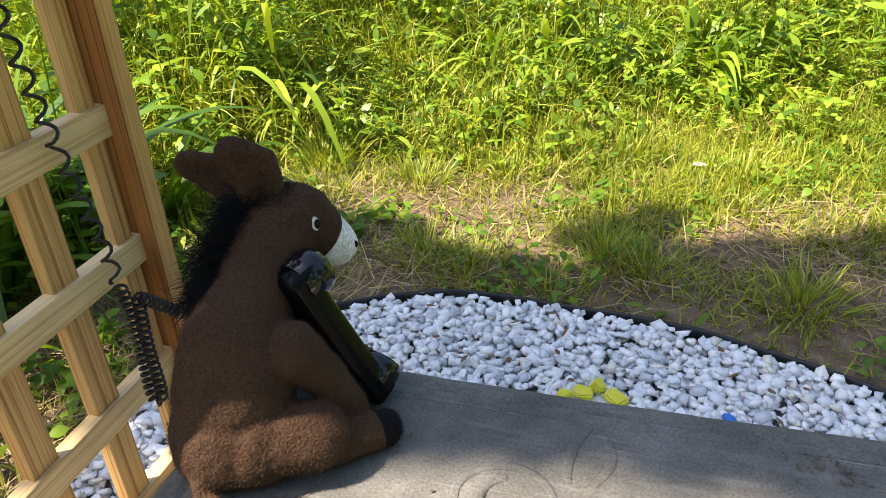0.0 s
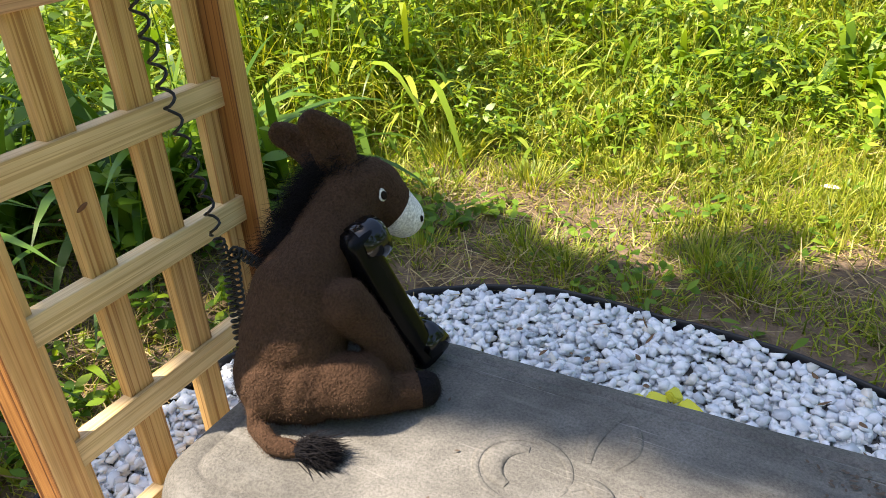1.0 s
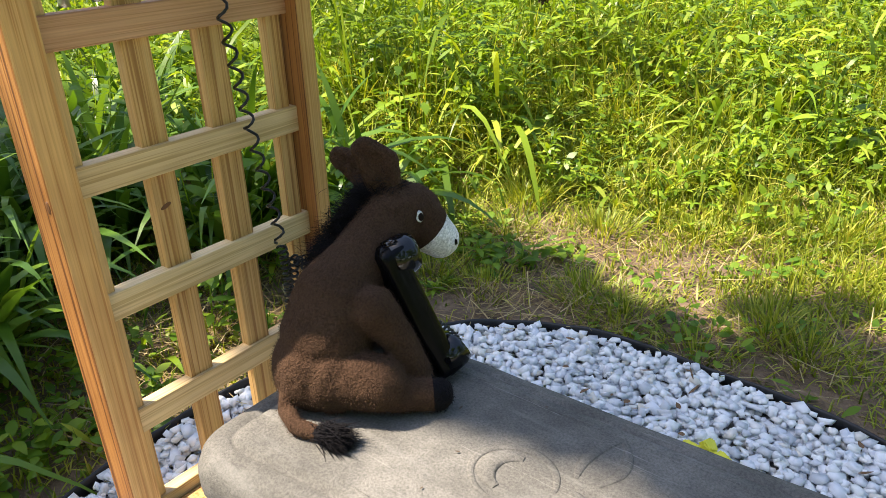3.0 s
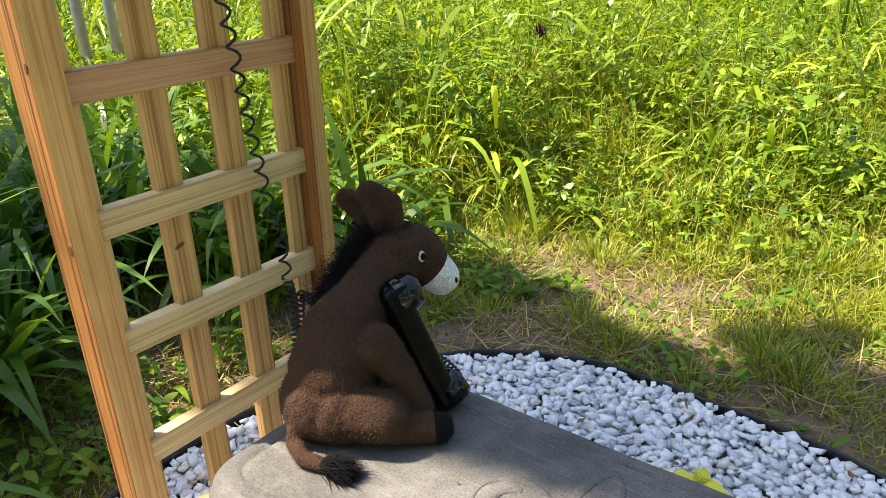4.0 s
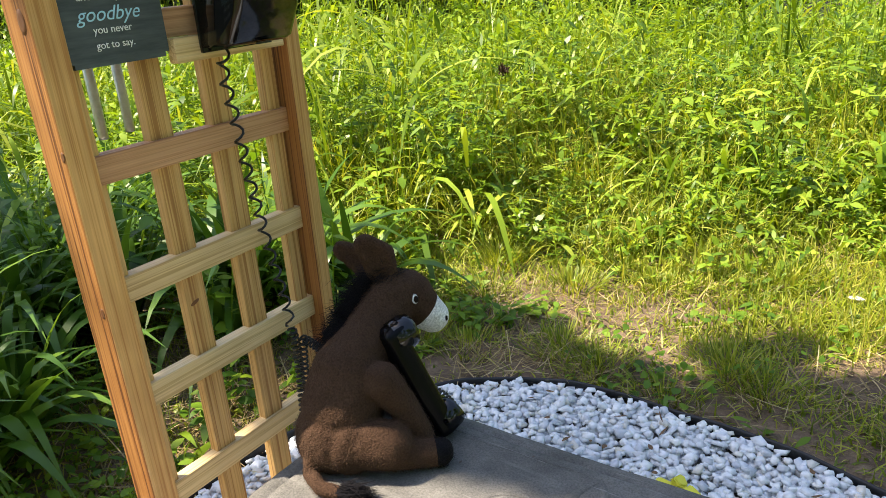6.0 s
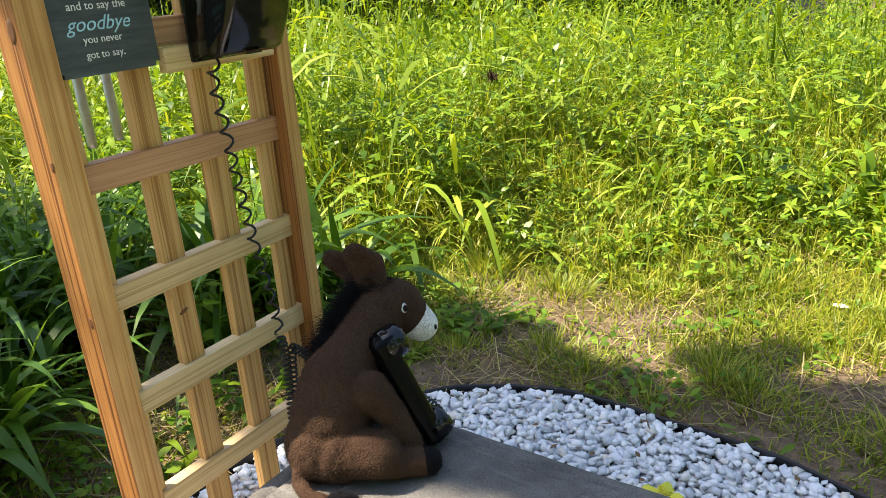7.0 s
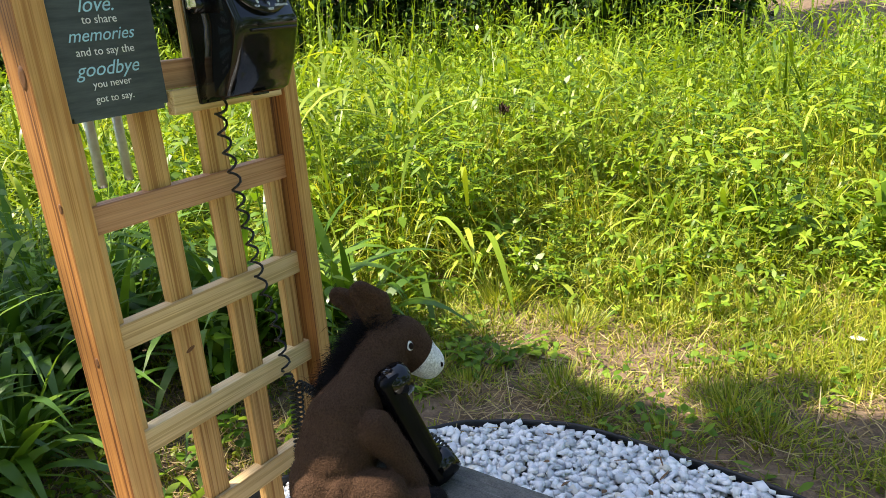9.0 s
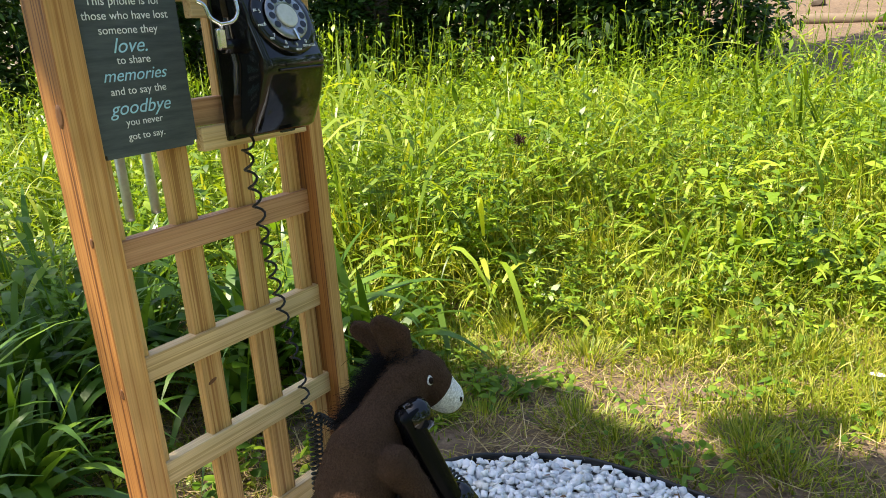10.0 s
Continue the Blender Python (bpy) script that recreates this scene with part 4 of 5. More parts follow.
def patch(x, y, f=3.0, seed=0.0):
    """Smooth 0..1 pattern of clumps and bare places."""
    return 0.5 + 0.25 * (np.sin(f * x + 1.7 * np.sin(f * 0.8 * y + seed)) + np.sin(f * 1.3 * y + 1.9 * np.sin(f * 0.7 * x + 2 * seed + 1)))


def headings(n, lift, spread):
    a = rng.uniform(0, 2 * np.pi, n)
    e = np.clip(rng.normal(lift, spread, n), 0.05, 1.55)
    return np.stack([np.cos(a) * np.cos(e), np.sin(a) * np.cos(e), np.sin(e)], 1)


def seen_wedge(x, y, margin=0.0):
    """Keeps growth to the side of the garden that the bench faces."""
    return (y > -1.6 - 0.2 * x) & (x < 1.6 + 0.42 * y + margin)


def build_lawn():
    x, y = scatter(230000, -1.2, 3.2, -0.5, 3.0)
    p = patch(x, y, 4.2, 0.4) * 0.6 + patch(x, y, 11.0, 2.0) * 0.4
    ramp_in = np.clip((y - 0.9) / 1.1, 0.0, 1.0)
    keep = (rng.random(len(x)) < np.clip((p - 0.47 + 0.42 * ramp_in) * 2.2, 0.16 + 0.5 * np.clip((y - 1.3) / 0.35, 0, 1) + np.where(x < -0.27, 0.3, 0), 1)) & ~in_bed(x, y, 0.015) & (verge(x, y) < 0.6) & seen_wedge(x, y)
    x, y, p = x[keep], y[keep], p[keep]
    n = len(x)
    base = np.stack([x, y, rise(x, y) - 0.004], 1)
    ln = rng.uniform(0.025, 0.085, n) * (0.6 + 0.9 * p) * (0.8 + 1.1 * np.clip(y - 1.25, 0, 1.0))
    a = ribbons(base, headings(n, 0.85, 0.42), ln, rng.uniform(0.0024, 0.0048, n), rng.uniform(0.1, 0.6, n), BLADE_SHORT, rng.uniform(-0.6, 0.6, n))
    stuff("lawn_grass", [a], LAWN, "thin yellow-green grass with worn bare patches", "grass")
    # tufts
    pieces = []
    spots = [(-0.26, 1.30, 0.16, 60), (0.10, 1.12, 0.09, 220), (0.22, 1.08, 0.08, 240), (0.52, 1.22, 0.10, 260), (0.62, 1.16, 0.09, 200), (0.42, 1.02, 0.07, 150), (0.95, 1.12, 0.11, 240), (-0.14, 1.0, 0.09, 170),
             (0.30, 1.95, 0.13, 320), (0.55, 1.85, 0.12, 260), (0.86, 1.7, 0.11, 240), (1.2, 1.45, 0.10, 240), (-0.05, 1.5, 0.10, 220), (-0.36, 1.55, 0.14, 260), (-0.30, 0.98, 0.12, 200), (0.2, 1.6, 0.09, 200)]
    for sx, sy, h, m in spots:
        r = rng.uniform(0, 0.055, m) ** 0.8
        an = rng.uniform(0, 6.28, m)
        base = np.stack([sx + r * np.cos(an), sy + r * np.sin(an), np.full(m, 0.0)], 1)
        way = np.stack([np.cos(an) * (0.25 + 6 * r), np.sin(an) * (0.25 + 6 * r), np.full(m, 1.0)], 1) + rng.normal(0, 0.18, (m, 3))
        pieces.append(ribbons(base, way, h * rng.uniform(0.5, 1.15, m), rng.uniform(0.002, 0.0045, m), rng.uniform(0.1, 0.6, m), BLADE, rng.uniform(-0.5, 0.5, m)))
    for i, pc in enumerate(pieces):
        ob = new("grass_tuft", mesh_of("grass_tuft", pc[0], pc[1], [LAWN]))
        tagged(ob, "tuft of long green grass on bare soil", "grass tuft", "grass tufts on the worn ground")
    # straw lying flat
    x, y = scatter(36000, -1.0, 2.8, -0.3, 2.7)
    keep = ~in_bed(x, y, 0.0) & ((patch(x, y, 5.0, 3.0) > rng.uniform(0.2, 0.8, len(x))) | (np.hypot((x + 0.42) / 1.0, (y - 0.38) / 1.6) < 0.22)) & seen_wedge(x, y)
    x, y = x[keep], y[keep]
    n = len(x)
    base = np.stack([x, y, rise(x, y) + rng.uniform(0.003, 0.014, n)], 1)
    s = ribbons(base, headings(n, 0.12, 0.2), rng.uniform(0.03, 0.12, n), rng.uniform(0.0014, 0.0034, n), rng.uniform(-0.1, 0.2, n), STALK, rng.uniform(-0.5, 0.5, n))
    stuff("dry_grass", [s], STRAW, "dry straw-coloured grass lying on the soil", "dry grass")
    # low weeds
    x, y = scatter(26000, -1.0, 2.8, -0.5, 2.6)
    keep = ~in_bed(x, y, 0.02) & (patch(x, y, 6.0, 5.0) * 0.6 + patch(x, y, 17.0, 1.0) * 0.4 + np.where(x < -0.27, 0.12, 0) > rng.uniform(0.52, 0.85, len(x))) & seen_wedge(x, y)
    x, y = x[keep], y[keep]
    n = len(x)
    base = np.stack([x, y, rise(x, y) + rng.uniform(0.004, 0.05, n)], 1)
    w = ribbons(base, headings(n, 0.4, 0.3), rng.uniform(0.014, 0.045, n), rng.uniform(0.010, 0.026, n), rng.uniform(0.1, 0.6, n), LEAF, rng.uniform(-0.5, 0.5, n))
    stuff("low_weeds", [w], BROAD, "small broad-leaved weeds in the grass", "weeds")


def build_meadow():
    # long arching blades
    x, y = scatter(62000, -9, 5, -1.0, 9.2)
    d = verge(x, y)
    near = np.clip(1.25 - 0.14 * np.hypot(x - 0.9, y + 0.4), 0.22, 1)
    sparse = np.where((x < -0.5) & (y < 1.2), 0.35, 1.0)
    keep = (d > -0.9) & (rng.random(len(x)) < sparse * near * np.clip(d * 0.9 + 0.85, 0.10, 1)) & ~in_bed(x, y, 0.05) & seen_wedge(x, y)
    x, y, d = x[keep], y[keep], d[keep]
    n = len(x)
    tall = np.interp(d, [-0.7, -0.1, 0.3, 0.6, 0.9, 1.3, 2.0, 2.8], [0.04, 0.10, 0.15, 0.20, 0.31, 0.45, 0.66, 0.80]) * (0.35 + 1.05 * patch(x, y, 3.4, 1.0))
    base = np.stack([x, y, rise(x, y) - 0.01], 1)
    a = ribbons(base, headings(n, 0.92, 0.42), tall * rng.uniform(0.6, 1.25, n), 0.006 + 0.022 * rng.random(n) ** 2, rng.uniform(0.05, 0.95, n), BLADE, rng.uniform(-0.7, 0.7, n))
    # broad arching blades over the top
    k = rng.choice(n, 15000, p=np.clip(d + 0.3, 0.03, 1.5) / np.clip(d + 0.3, 0.03, 1.5).sum())
    b2 = base[k] + np.stack([rng.normal(0, 0.05, 15000), rng.normal(0, 0.05, 15000), tall[k] * rng.uniform(0.1, 0.75, 15000)], 1)
    a2 = ribbons(b2, headings(15000, 0.75, 0.35), rng.uniform(0.22, 0.55, 15000) * np.interp(d[k], [-0.9, 0.3, 1.0], [0.22, 0.4, 1.0]), rng.uniform(0.008, 0.024, 15000), rng.uniform(0.4, 1.1, 15000), [0.5, 0.9, 1.0, 0.9, 0.6, 0.06], rng.uniform(-0.5, 0.5, 15000))
    stuff("meadow_grass", [a, a2], GRASS, "tall bright green meadow grass in sunlight", "grass")
    # leafy weeds: stems with many small leaves
    x, y = scatter(5600, -8, 4.5, -0.8, 8.4)
    d = verge(x, y)
    keep = (d > -0.3) & (rng.random(len(x)) < np.where((x < -0.5) & (y < 1.2), 0.3, 1.0) * np.clip(1.3 - 0.13 * np.hypot(x - 0.9, y + 0.4), 0.3, 1)) & ~in_bed(x, y, 0.08) & seen_wedge(x, y)
    x, y, d = x[keep], y[keep], d[keep]
    n = len(x)
    h = np.interp(d, [-0.3, 0.0, 0.5, 0.9, 1.3, 2.0, 2.8], [0.04, 0.09, 0.18, 0.32, 0.48, 0.68, 0.82]) * (0.35 + 1.05 * patch(x, y, 3.0, 4.0)) * rng.uniform(0.75, 1.2, n)
    lean = rng.normal(0, 0.28, (n, 2))
    foot = np.stack([x, y, rise(x, y)], 1)
    way = np.concatenate([lean, np.ones((n, 1))], 1)
    stems = ribbons(foot, way, h, np.full(n, 0.0035), np.zeros(n), STALK)
    m = 20
    t = np.tile(np.linspace(0.16, 1.0, m), n)
    who = np.repeat(np.arange(n), m)
    wn = way / np.linalg.norm(way, axis=1, keepdims=True)
    at = foot[who] + wn[who] * (h[who] * t)[:, None]
    a = np.tile(np.arange(m) * 2.4, n) + np.repeat(rng.uniform(0, 6.28, n), m) + rng.normal(0, 0.4, n * m)
    e = 0.25 + 0.8 * t ** 3 + rng.normal(0, 0.25, n * m)
    lw = np.stack([np.cos(a) * np.cos(e), np.sin(a) * np.cos(e), np.sin(e)], 1)
    kind = np.repeat(rng.random(n), m)
    ll = np.clip(h[who] * 3.2, 0.35, 1.0) * (0.070 + 0.100 * kind) * rng.uniform(0.6, 1.2, n * m) * (1.15 - 0.55 * t)
    wd = ll * np.where(kind > 0.3, 0.20, 0.42)
    leaves = ribbons(at, lw, ll, wd, rng.uniform(0.1, 0.6, n * m), LEAF, rng.uniform(-0.5, 0.5, n * m))
    # a low carpet of small broad-leaved seedlings along the edge of the growth
    x, y = scatter(6500, -1.4, 3.2, 1.1, 3.6)
    d = verge(x, y)
    keep = (d > -0.05) & (patch(x, y, 5.0, 2.2) * 0.5 + patch(x, y, 13.0, 0.3) * 0.5 > rng.uniform(0.25, 0.8, len(x)) - 0.3 * np.clip(d, 0, 1)) & seen_wedge(x, y)
    x, y, d = x[keep], y[keep], d[keep]
    n = len(x)
    top = np.interp(d, [-0.45, 0.0, 0.5, 0.9, 1.5], [0.03, 0.09, 0.17, 0.28, 0.45])
    foot = np.stack([x, y, rise(x, y) + top * rng.uniform(0.35, 1.1, n)], 1)
    who = np.repeat(np.arange(n), 4)
    a = np.tile(np.arange(4) * 1.57, n) + np.repeat(rng.uniform(0, 6.28, n), 4) + rng.normal(0, 0.3, 4 * n)
    e = rng.normal(0.35, 0.3, 4 * n)
    ll = rng.uniform(0.02, 0.05, n)[who] * rng.uniform(0.7, 1.15, 4 * n)
    carpet = ribbons(foot[who], np.stack([np.cos(a) * np.cos(e), np.sin(a) * np.cos(e), np.sin(e)], 1), ll, ll * rng.uniform(0.28, 0.6, n)[who], rng.uniform(0.1, 0.6, 4 * n), LEAF, rng.uniform(-0.5, 0.5, 4 * n))
    # fine bending grass thinning out over the worn ground
    x, y = scatter(120000, -1.5, 3.4, 1.05, 3.8)
    d = verge(x, y)
    p = patch(x, y, 4.0, 1.2) * 0.5 + patch(x, y, 12.0, 3.3) * 0.5
    keep = (d > -0.7) & (rng.random(len(x)) < np.clip(0.42 + 0.75 * d, 0.06, 0.7) * (0.35 + 1.1 * p)) & ~in_bed(x, y, 0.04) & seen_wedge(x, y)
    x, y, d, p = x[keep], y[keep], d[keep], p[keep]
    n = len(x)
    reach = np.interp(d, [-0.7, -0.2, 0.3, 0.8, 1.5], [0.05, 0.09, 0.16, 0.26, 0.42]) * (0.6 + 0.8 * p)
    foot = np.stack([x, y, rise(x, y) - 0.004 + rng.uniform(0, 0.35, n) * reach * (d > 0.2)], 1)
    fine = ribbons(foot, headings(n, 0.85, 0.38), reach * rng.uniform(0.6, 1.3, n), rng.uniform(0.003, 0.0068, n), rng.uniform(0.15, 0.9, n), BLADE, rng.uniform(-0.7, 0.7, n))
    stuff("fine_grass", [fine], LAWN, "fine yellow-green grass bending over worn ground", "grass")
    stuff("meadow_weeds", [stems, leaves, carpet], MEADOW, "dense leafy green weeds in full sun", "weeds")
    # seeding stalks above the rest
    x, y = scatter(1100, -6, 3.2, 2.0, 7.0)
    d = verge(x, y)
    keep = (d > 0.4) & (patch(x, y, 1.6, 2.0) > rng.uniform(0.25, 0.9, len(x)))
    x, y, d = x[keep], y[keep], d[keep]
    n = len(x)
    h = np.clip(0.62 + 0.25 * d, 0.55, 1.08) * rng.uniform(0.8, 1.12, n)
    foot = np.stack([x, y, rise(x, y)], 1)
    way = np.concatenate([rng.normal(0.05, 0.10, (n, 2)), np.ones((n, 1))], 1)
    st = [ribbons(foot, way, h, np.full(n, 0.0042), np.full(n, 0.02), STALK), ribbons(foot, way, h, np.full(n, 0.0042), np.full(n, 0.02), STALK, np.full(n, 1.57))]
    m = 9
    who = np.repeat(np.arange(n), m)
    wn = way / np.linalg.norm(way, axis=1, keepdims=True)
    tt = rng.uniform(0.90, 1.0, n * m)
    at = foot[who] + wn[who] * (h[who] * tt)[:, None] - np.array([0, 0, 1])[None] * (0.02 * h[who] * tt ** 2)[:, None]
    st.append(ribbons(at, headings(n * m, 1.0, 0.3), rng.uniform(0.010, 0.026, n * m), rng.uniform(0.004, 0.009, n * m), np.zeros(n * m), LANCE))
    stuff("seed_stalks", st, MEADOW, "thin upright stalks with small pale seed heads", "weeds")


def strap_plant(at, leaves, length, wide, label, group, mat=None, droop=(0.35, 0.85)):
    """A fountain of long arching strap leaves, each a part."""
    t = thing("strap_leaf_plant", at, label, "plant", group)
    prof = [0.7, 0.95, 1.0, 0.95, 0.85, 0.7, 0.5, 0.25, 0.03]
    for k in range(leaves):
        a, e = rng.uniform(0, 6.28), rng.uniform(0.85, 1.4)
        way = np.array([[math.cos(a) * math.cos(e), math.sin(a) * math.cos(e), math.sin(e)]])
        v, f = ribbons(np.array([[math.cos(a) * 0.03, math.sin(a) * 0.03, -0.005]]), way, np.array([length * rng.uniform(0.7, 1.15)]), np.array([wide * rng.uniform(0.7, 1.2)]),
                       np.array([rng.uniform(*droop)]), prof, np.array([rng.uniform(-0.35, 0.35)]))
        ob = new("leaf", mesh_of("leaf", v, f, [mat or STRAP], smooth=True))
        ob.parent = t
    return t


def broad_plant(at, stems, height, leaf, label, group, mat=None, name="broad_leaf_plant"):
    """Upright stems, each a part with its whorl of broad oval leaves."""
    t = thing(name, at, label, "plant", group)
    for s in range(stems):
        b = np.array([rng.normal(0, 0.05), rng.normal(0, 0.05), -0.005])
        w = np.array([rng.normal(0, 0.2), rng.normal(0, 0.2), 1.0])
        w /= np.linalg.norm(w)
        h = height * rng.uniform(0.6, 1.1)
        n = int(7 + h * 14)
        k = np.arange(n)
        q = 0.15 + 0.85 * (k + 1) / n
        a = k * 2.2 + rng.uniform(-0.4, 0.4, n) + s
        lw = np.stack([np.cos(a), np.sin(a), rng.uniform(-0.1, 0.7, n)], 1)
        ll = leaf * rng.uniform(0.55, 1.15, n) * (1.1 - 0.4 * q)
        v0, f0 = ribbons(b[None], w[None], np.array([h]), np.array([0.005]), np.zeros(1), STALK)
        v1, f1 = ribbons(b + w * (h * q)[:, None], lw, ll, ll * 0.45, rng.uniform(0.15, 0.6, n), [0.08, 0.7, 1.0, 0.95, 0.6, 0.05], rng.uniform(-0.4, 0.4, n))
        ob = new("leafy_stem", mesh_of("leafy_stem", np.concatenate([v0, v1]), np.concatenate([f0, f1 + len(v0)]), [mat or BROAD], smooth=True))
        ob.parent = t
    return t


def fern_plant(at, fronds, length, label, mat):
    """Fronds with paired leaflets, each frond a part."""
    t = thing("fern", at, label, "fern")
    for s in range(fronds):
        a, e = rng.uniform(0, 6.28), rng.uniform(0.9, 1.35)
        d = np.array([math.cos(a) * math.cos(e), math.sin(a) * math.cos(e), math.sin(e)])
        side = np.cross(d, [0, 0, 1.0])
        side /= np.linalg.norm(side)
        L = length * rng.uniform(0.7, 1.1)
        q = np.repeat(0.22 + 0.78 * np.arange(17) / 16, 2)
        sg = np.tile([-1.0, 1.0], 17)
        p = d * (L * q)[:, None] - np.array([0, 0, 1.0]) * (0.30 * L * q * q)[:, None]
        ln = L * 0.26 * np.sin(np.pi * (0.2 + 0.64 * (1 - q))) * (1.05 - q * 0.75)
        v1, f1 = ribbons(p, side * sg[:, None] + d * 0.35, ln, ln * 0.24, rng.uniform(0.05, 0.25, 34), LANCE)
        v0, f0 = ribbons(np.zeros((1, 3)), d[None], np.array([L]), np.array([0.004]), np.array([0.30]), STALK)
        ob = new("frond", mesh_of("frond", np.concatenate([v0, v1]), np.concatenate([f0, f1 + len(v0)]), [mat]))
        ob.parent = t
    return t


def build_plants():
    g = "strap-leaved plants behind the trellis"
    for i in range(36):
        x, y = rng.uniform(-2.0, -0.62), rng.uniform(-0.6, 1.15)
        if i < 12:
            x, y = -0.56 - 0.12 * (i % 3) - rng.uniform(0, 0.1), -0.46 + 0.11 * i
        if x > -0.85 and 0.1 < y < 0.65:  # a gap of bare ground
            x -= 0.5
        strap_plant((x, y, 0), int(rng.integers(22, 36)), rng.uniform(0.7, 1.05), rng.uniform(0.028, 0.042), "clump of long arching green strap leaves in shade", g)
    g = "leafy plants behind the trellis"
    for i in range(22):
        x, y = rng.uniform(-2.4, -0.72), rng.uniform(-0.5, 1.5)
        if i < 6:
            x, y = (-0.56, -0.64, -0.74, -0.58, -0.70, -0.8)[i], (0.85, 1.0, 1.25, 0.72, 0.6, 0.9)[i]
        # past y 0.9 the brighter meadow leaf colour stands in for sunlight
        broad_plant((x, y, 0), int(rng.integers(3, 6)), rng.uniform(0.35, 0.72), rng.uniform(0.06, 0.10), "shaded leafy plant with broad oval leaves", g, MEADOW if y > 0.9 else BROAD)
    for x, y, h, lf in ((-0.42, 0.52, 0.12, 0.05), (-0.40, 0.20, 0.08, 0.05), (-0.46, -0.02, 0.14, 0.06), (-0.38, -0.18, 0.10, 0.05), (-0.50, 0.38, 0.22, 0.06), (-0.10, 1.12, 0.07, 0.06), (0.0, 1.28, 0.06, 0.06), (-0.2, 1.16, 0.09, 0.06)):
        broad_plant((x, y, 0), 4, h, lf, "low leafy weed on bare soil beside the gravel", "low leafy weeds by the edging")
    g = "broad-leaved plants in the meadow"
    for i in range(26):
        x, y = rng.uniform(-1.5, 2.6), rng.uniform(2.5, 4.2)
        if i < 3:
            x, y = ((0.40, 2.30), (0.95, 2.5), (1.35, 2.42))[i]
        broad_plant((x, y, 0), 3, rng.uniform(0.25, 0.55), rng.uniform(0.08, 0.13), "sunlit meadow plant with large heart-shaped leaves", g, MEADOW)
    g = "strap-leaved plants in the meadow"
    for i in range(34):
        x, y = rng.uniform(-1.6, 1.8), rng.uniform(2.65, 4.0)
        if i < 9:
            x, y = ((0.0, 2.42), (0.16, 2.50), (0.32, 2.60), (-0.2, 2.7), (0.1, 2.72), (0.45, 2.75), (0.75, 2.6), (0.95, 2.8), (-0.6, 3.0))[i]
        strap_plant((x, y, 0), 36 if i < 9 else 22, rng.uniform(0.6, 0.85), rng.uniform(0.022, 0.036) if i < 9 else rng.uniform(0.016, 0.026), "sunlit clump of arching strap leaves in the meadow", g, MEADOW, (0.55, 1.0))
    fern_plant((-0.85, 2.75, 0), 6, 0.62, "yellow-green fern standing in the weeds", YELLOW_LEAF)
    fern_plant((-0.28, 2.36, 0), 5, 0.32, "small yellowish fern in the weeds", YELLOW_LEAF)
    fern_plant((-1.5, 2.9, 0), 7, 0.75, "green fern at the edge of the meadow", MEADOW)
    # a dry seed head and a pale fallen leaf
    n = 90
    v, f = ribbons(rng.normal(0, 0.012, (n, 3)), headings(n, 0.5, 0.6), rng.uniform(0.02, 0.04, n), rng.uniform(0.006, 0.012, n), np.zeros(n), LANCE)
    dry = mesh_of("dry_seed_head", v, f, [plain("dry_brown", (0.07, 0.035, 0.02), 0.9)])
    tagged(new("dry_seed_head", dry), "dried brown flower head among green weeds", "seed head").location = (-0.93, 2.58, 0.49)
    v, f = ribbons(np.zeros((1, 3)), np.array([[1, 0.2, 0.12]]), np.array([0.05]), np.array([0.03]), np.array([0.15]), [0.1, 0.7, 1.0, 0.8, 0.1])
    tagged(new("fallen_leaf", mesh_of("fallen_leaf", v, f, [plain("pale_dead_leaf", (0.72, 0.66, 0.55), 0.8)])), "pale dry leaf lying on the grass", "leaf").location = (0.71, 1.73, 0.035)


def leaf_cloud(centres, radii, per, size, flat=0.8):
    """Leaves filling round clumps."""
    c = np.repeat(np.asarray(centres), per, 0)
    r = np.repeat(np.asarray(radii), per)
    n = len(c)
    d = rng.normal(0, 1, (n, 3))
    d /= np.linalg.norm(d, axis=1, keepdims=True)
    p = c + d * (r * rng.uniform(0.25, 1.0, n) ** 0.6)[:, None] * [1, 1, flat]
    return ribbons(p, headings(n, 0.1, 0.5) * [1, 1, -0.6] + d * 0.4, size * rng.uniform(0.6, 1.3, n), size * 0.55 * rng.uniform(0.6, 1.2, n), rng.uniform(0, 0.5, n), LEAF, rng.uniform(-0.9, 0.9, n))


LOG_WOOD = plain("weathered_log", (0.19, 0.14, 0.095), 0.95, 0.0, 7.0)
BARK = plain("rough_bark", (0.09, 0.065, 0.045), 0.95, 0.0, 25.0)


def tree(name, foot, height, clumps, radii, per, size, mat, label):
    t = thing(name, foot, label, "tree")
    top = Vector((0, 0, height * 0.8))
    bm = tube(smooth_path([(0, 0, -0.1), (0.05, 0.03, height * 0.3), (-0.04, 0.05, height * 0.55), tuple(top)], 8), 0.035 * height ** 0.8, 12, taper=lambda s: 1.25 - 0.95 * s)
    for c in clumps[:: max(1, len(clumps) // 14)]:
        e = Vector(c) - Vector(foot)
        s = Vector((0, 0, min(max(e.z * 0.6, height * 0.25), height * 0.75)))
        tube(smooth_path([tuple(s), tuple(s.lerp(e, 0.5) + Vector((0, 0, 0.15))), tuple(e)], 6), 0.012 * height ** 0.7, 7, bm, taper=lambda q: 1.1 - 0.9 * q)
    part("trunk", bm, BARK, t)
    v, f = leaf_cloud(np.asarray(clumps) - np.asarray(foot), radii, per, size)
    crown = new("crown", mesh_of("crown", v, f, [mat]))
    crown.parent = t
    return t


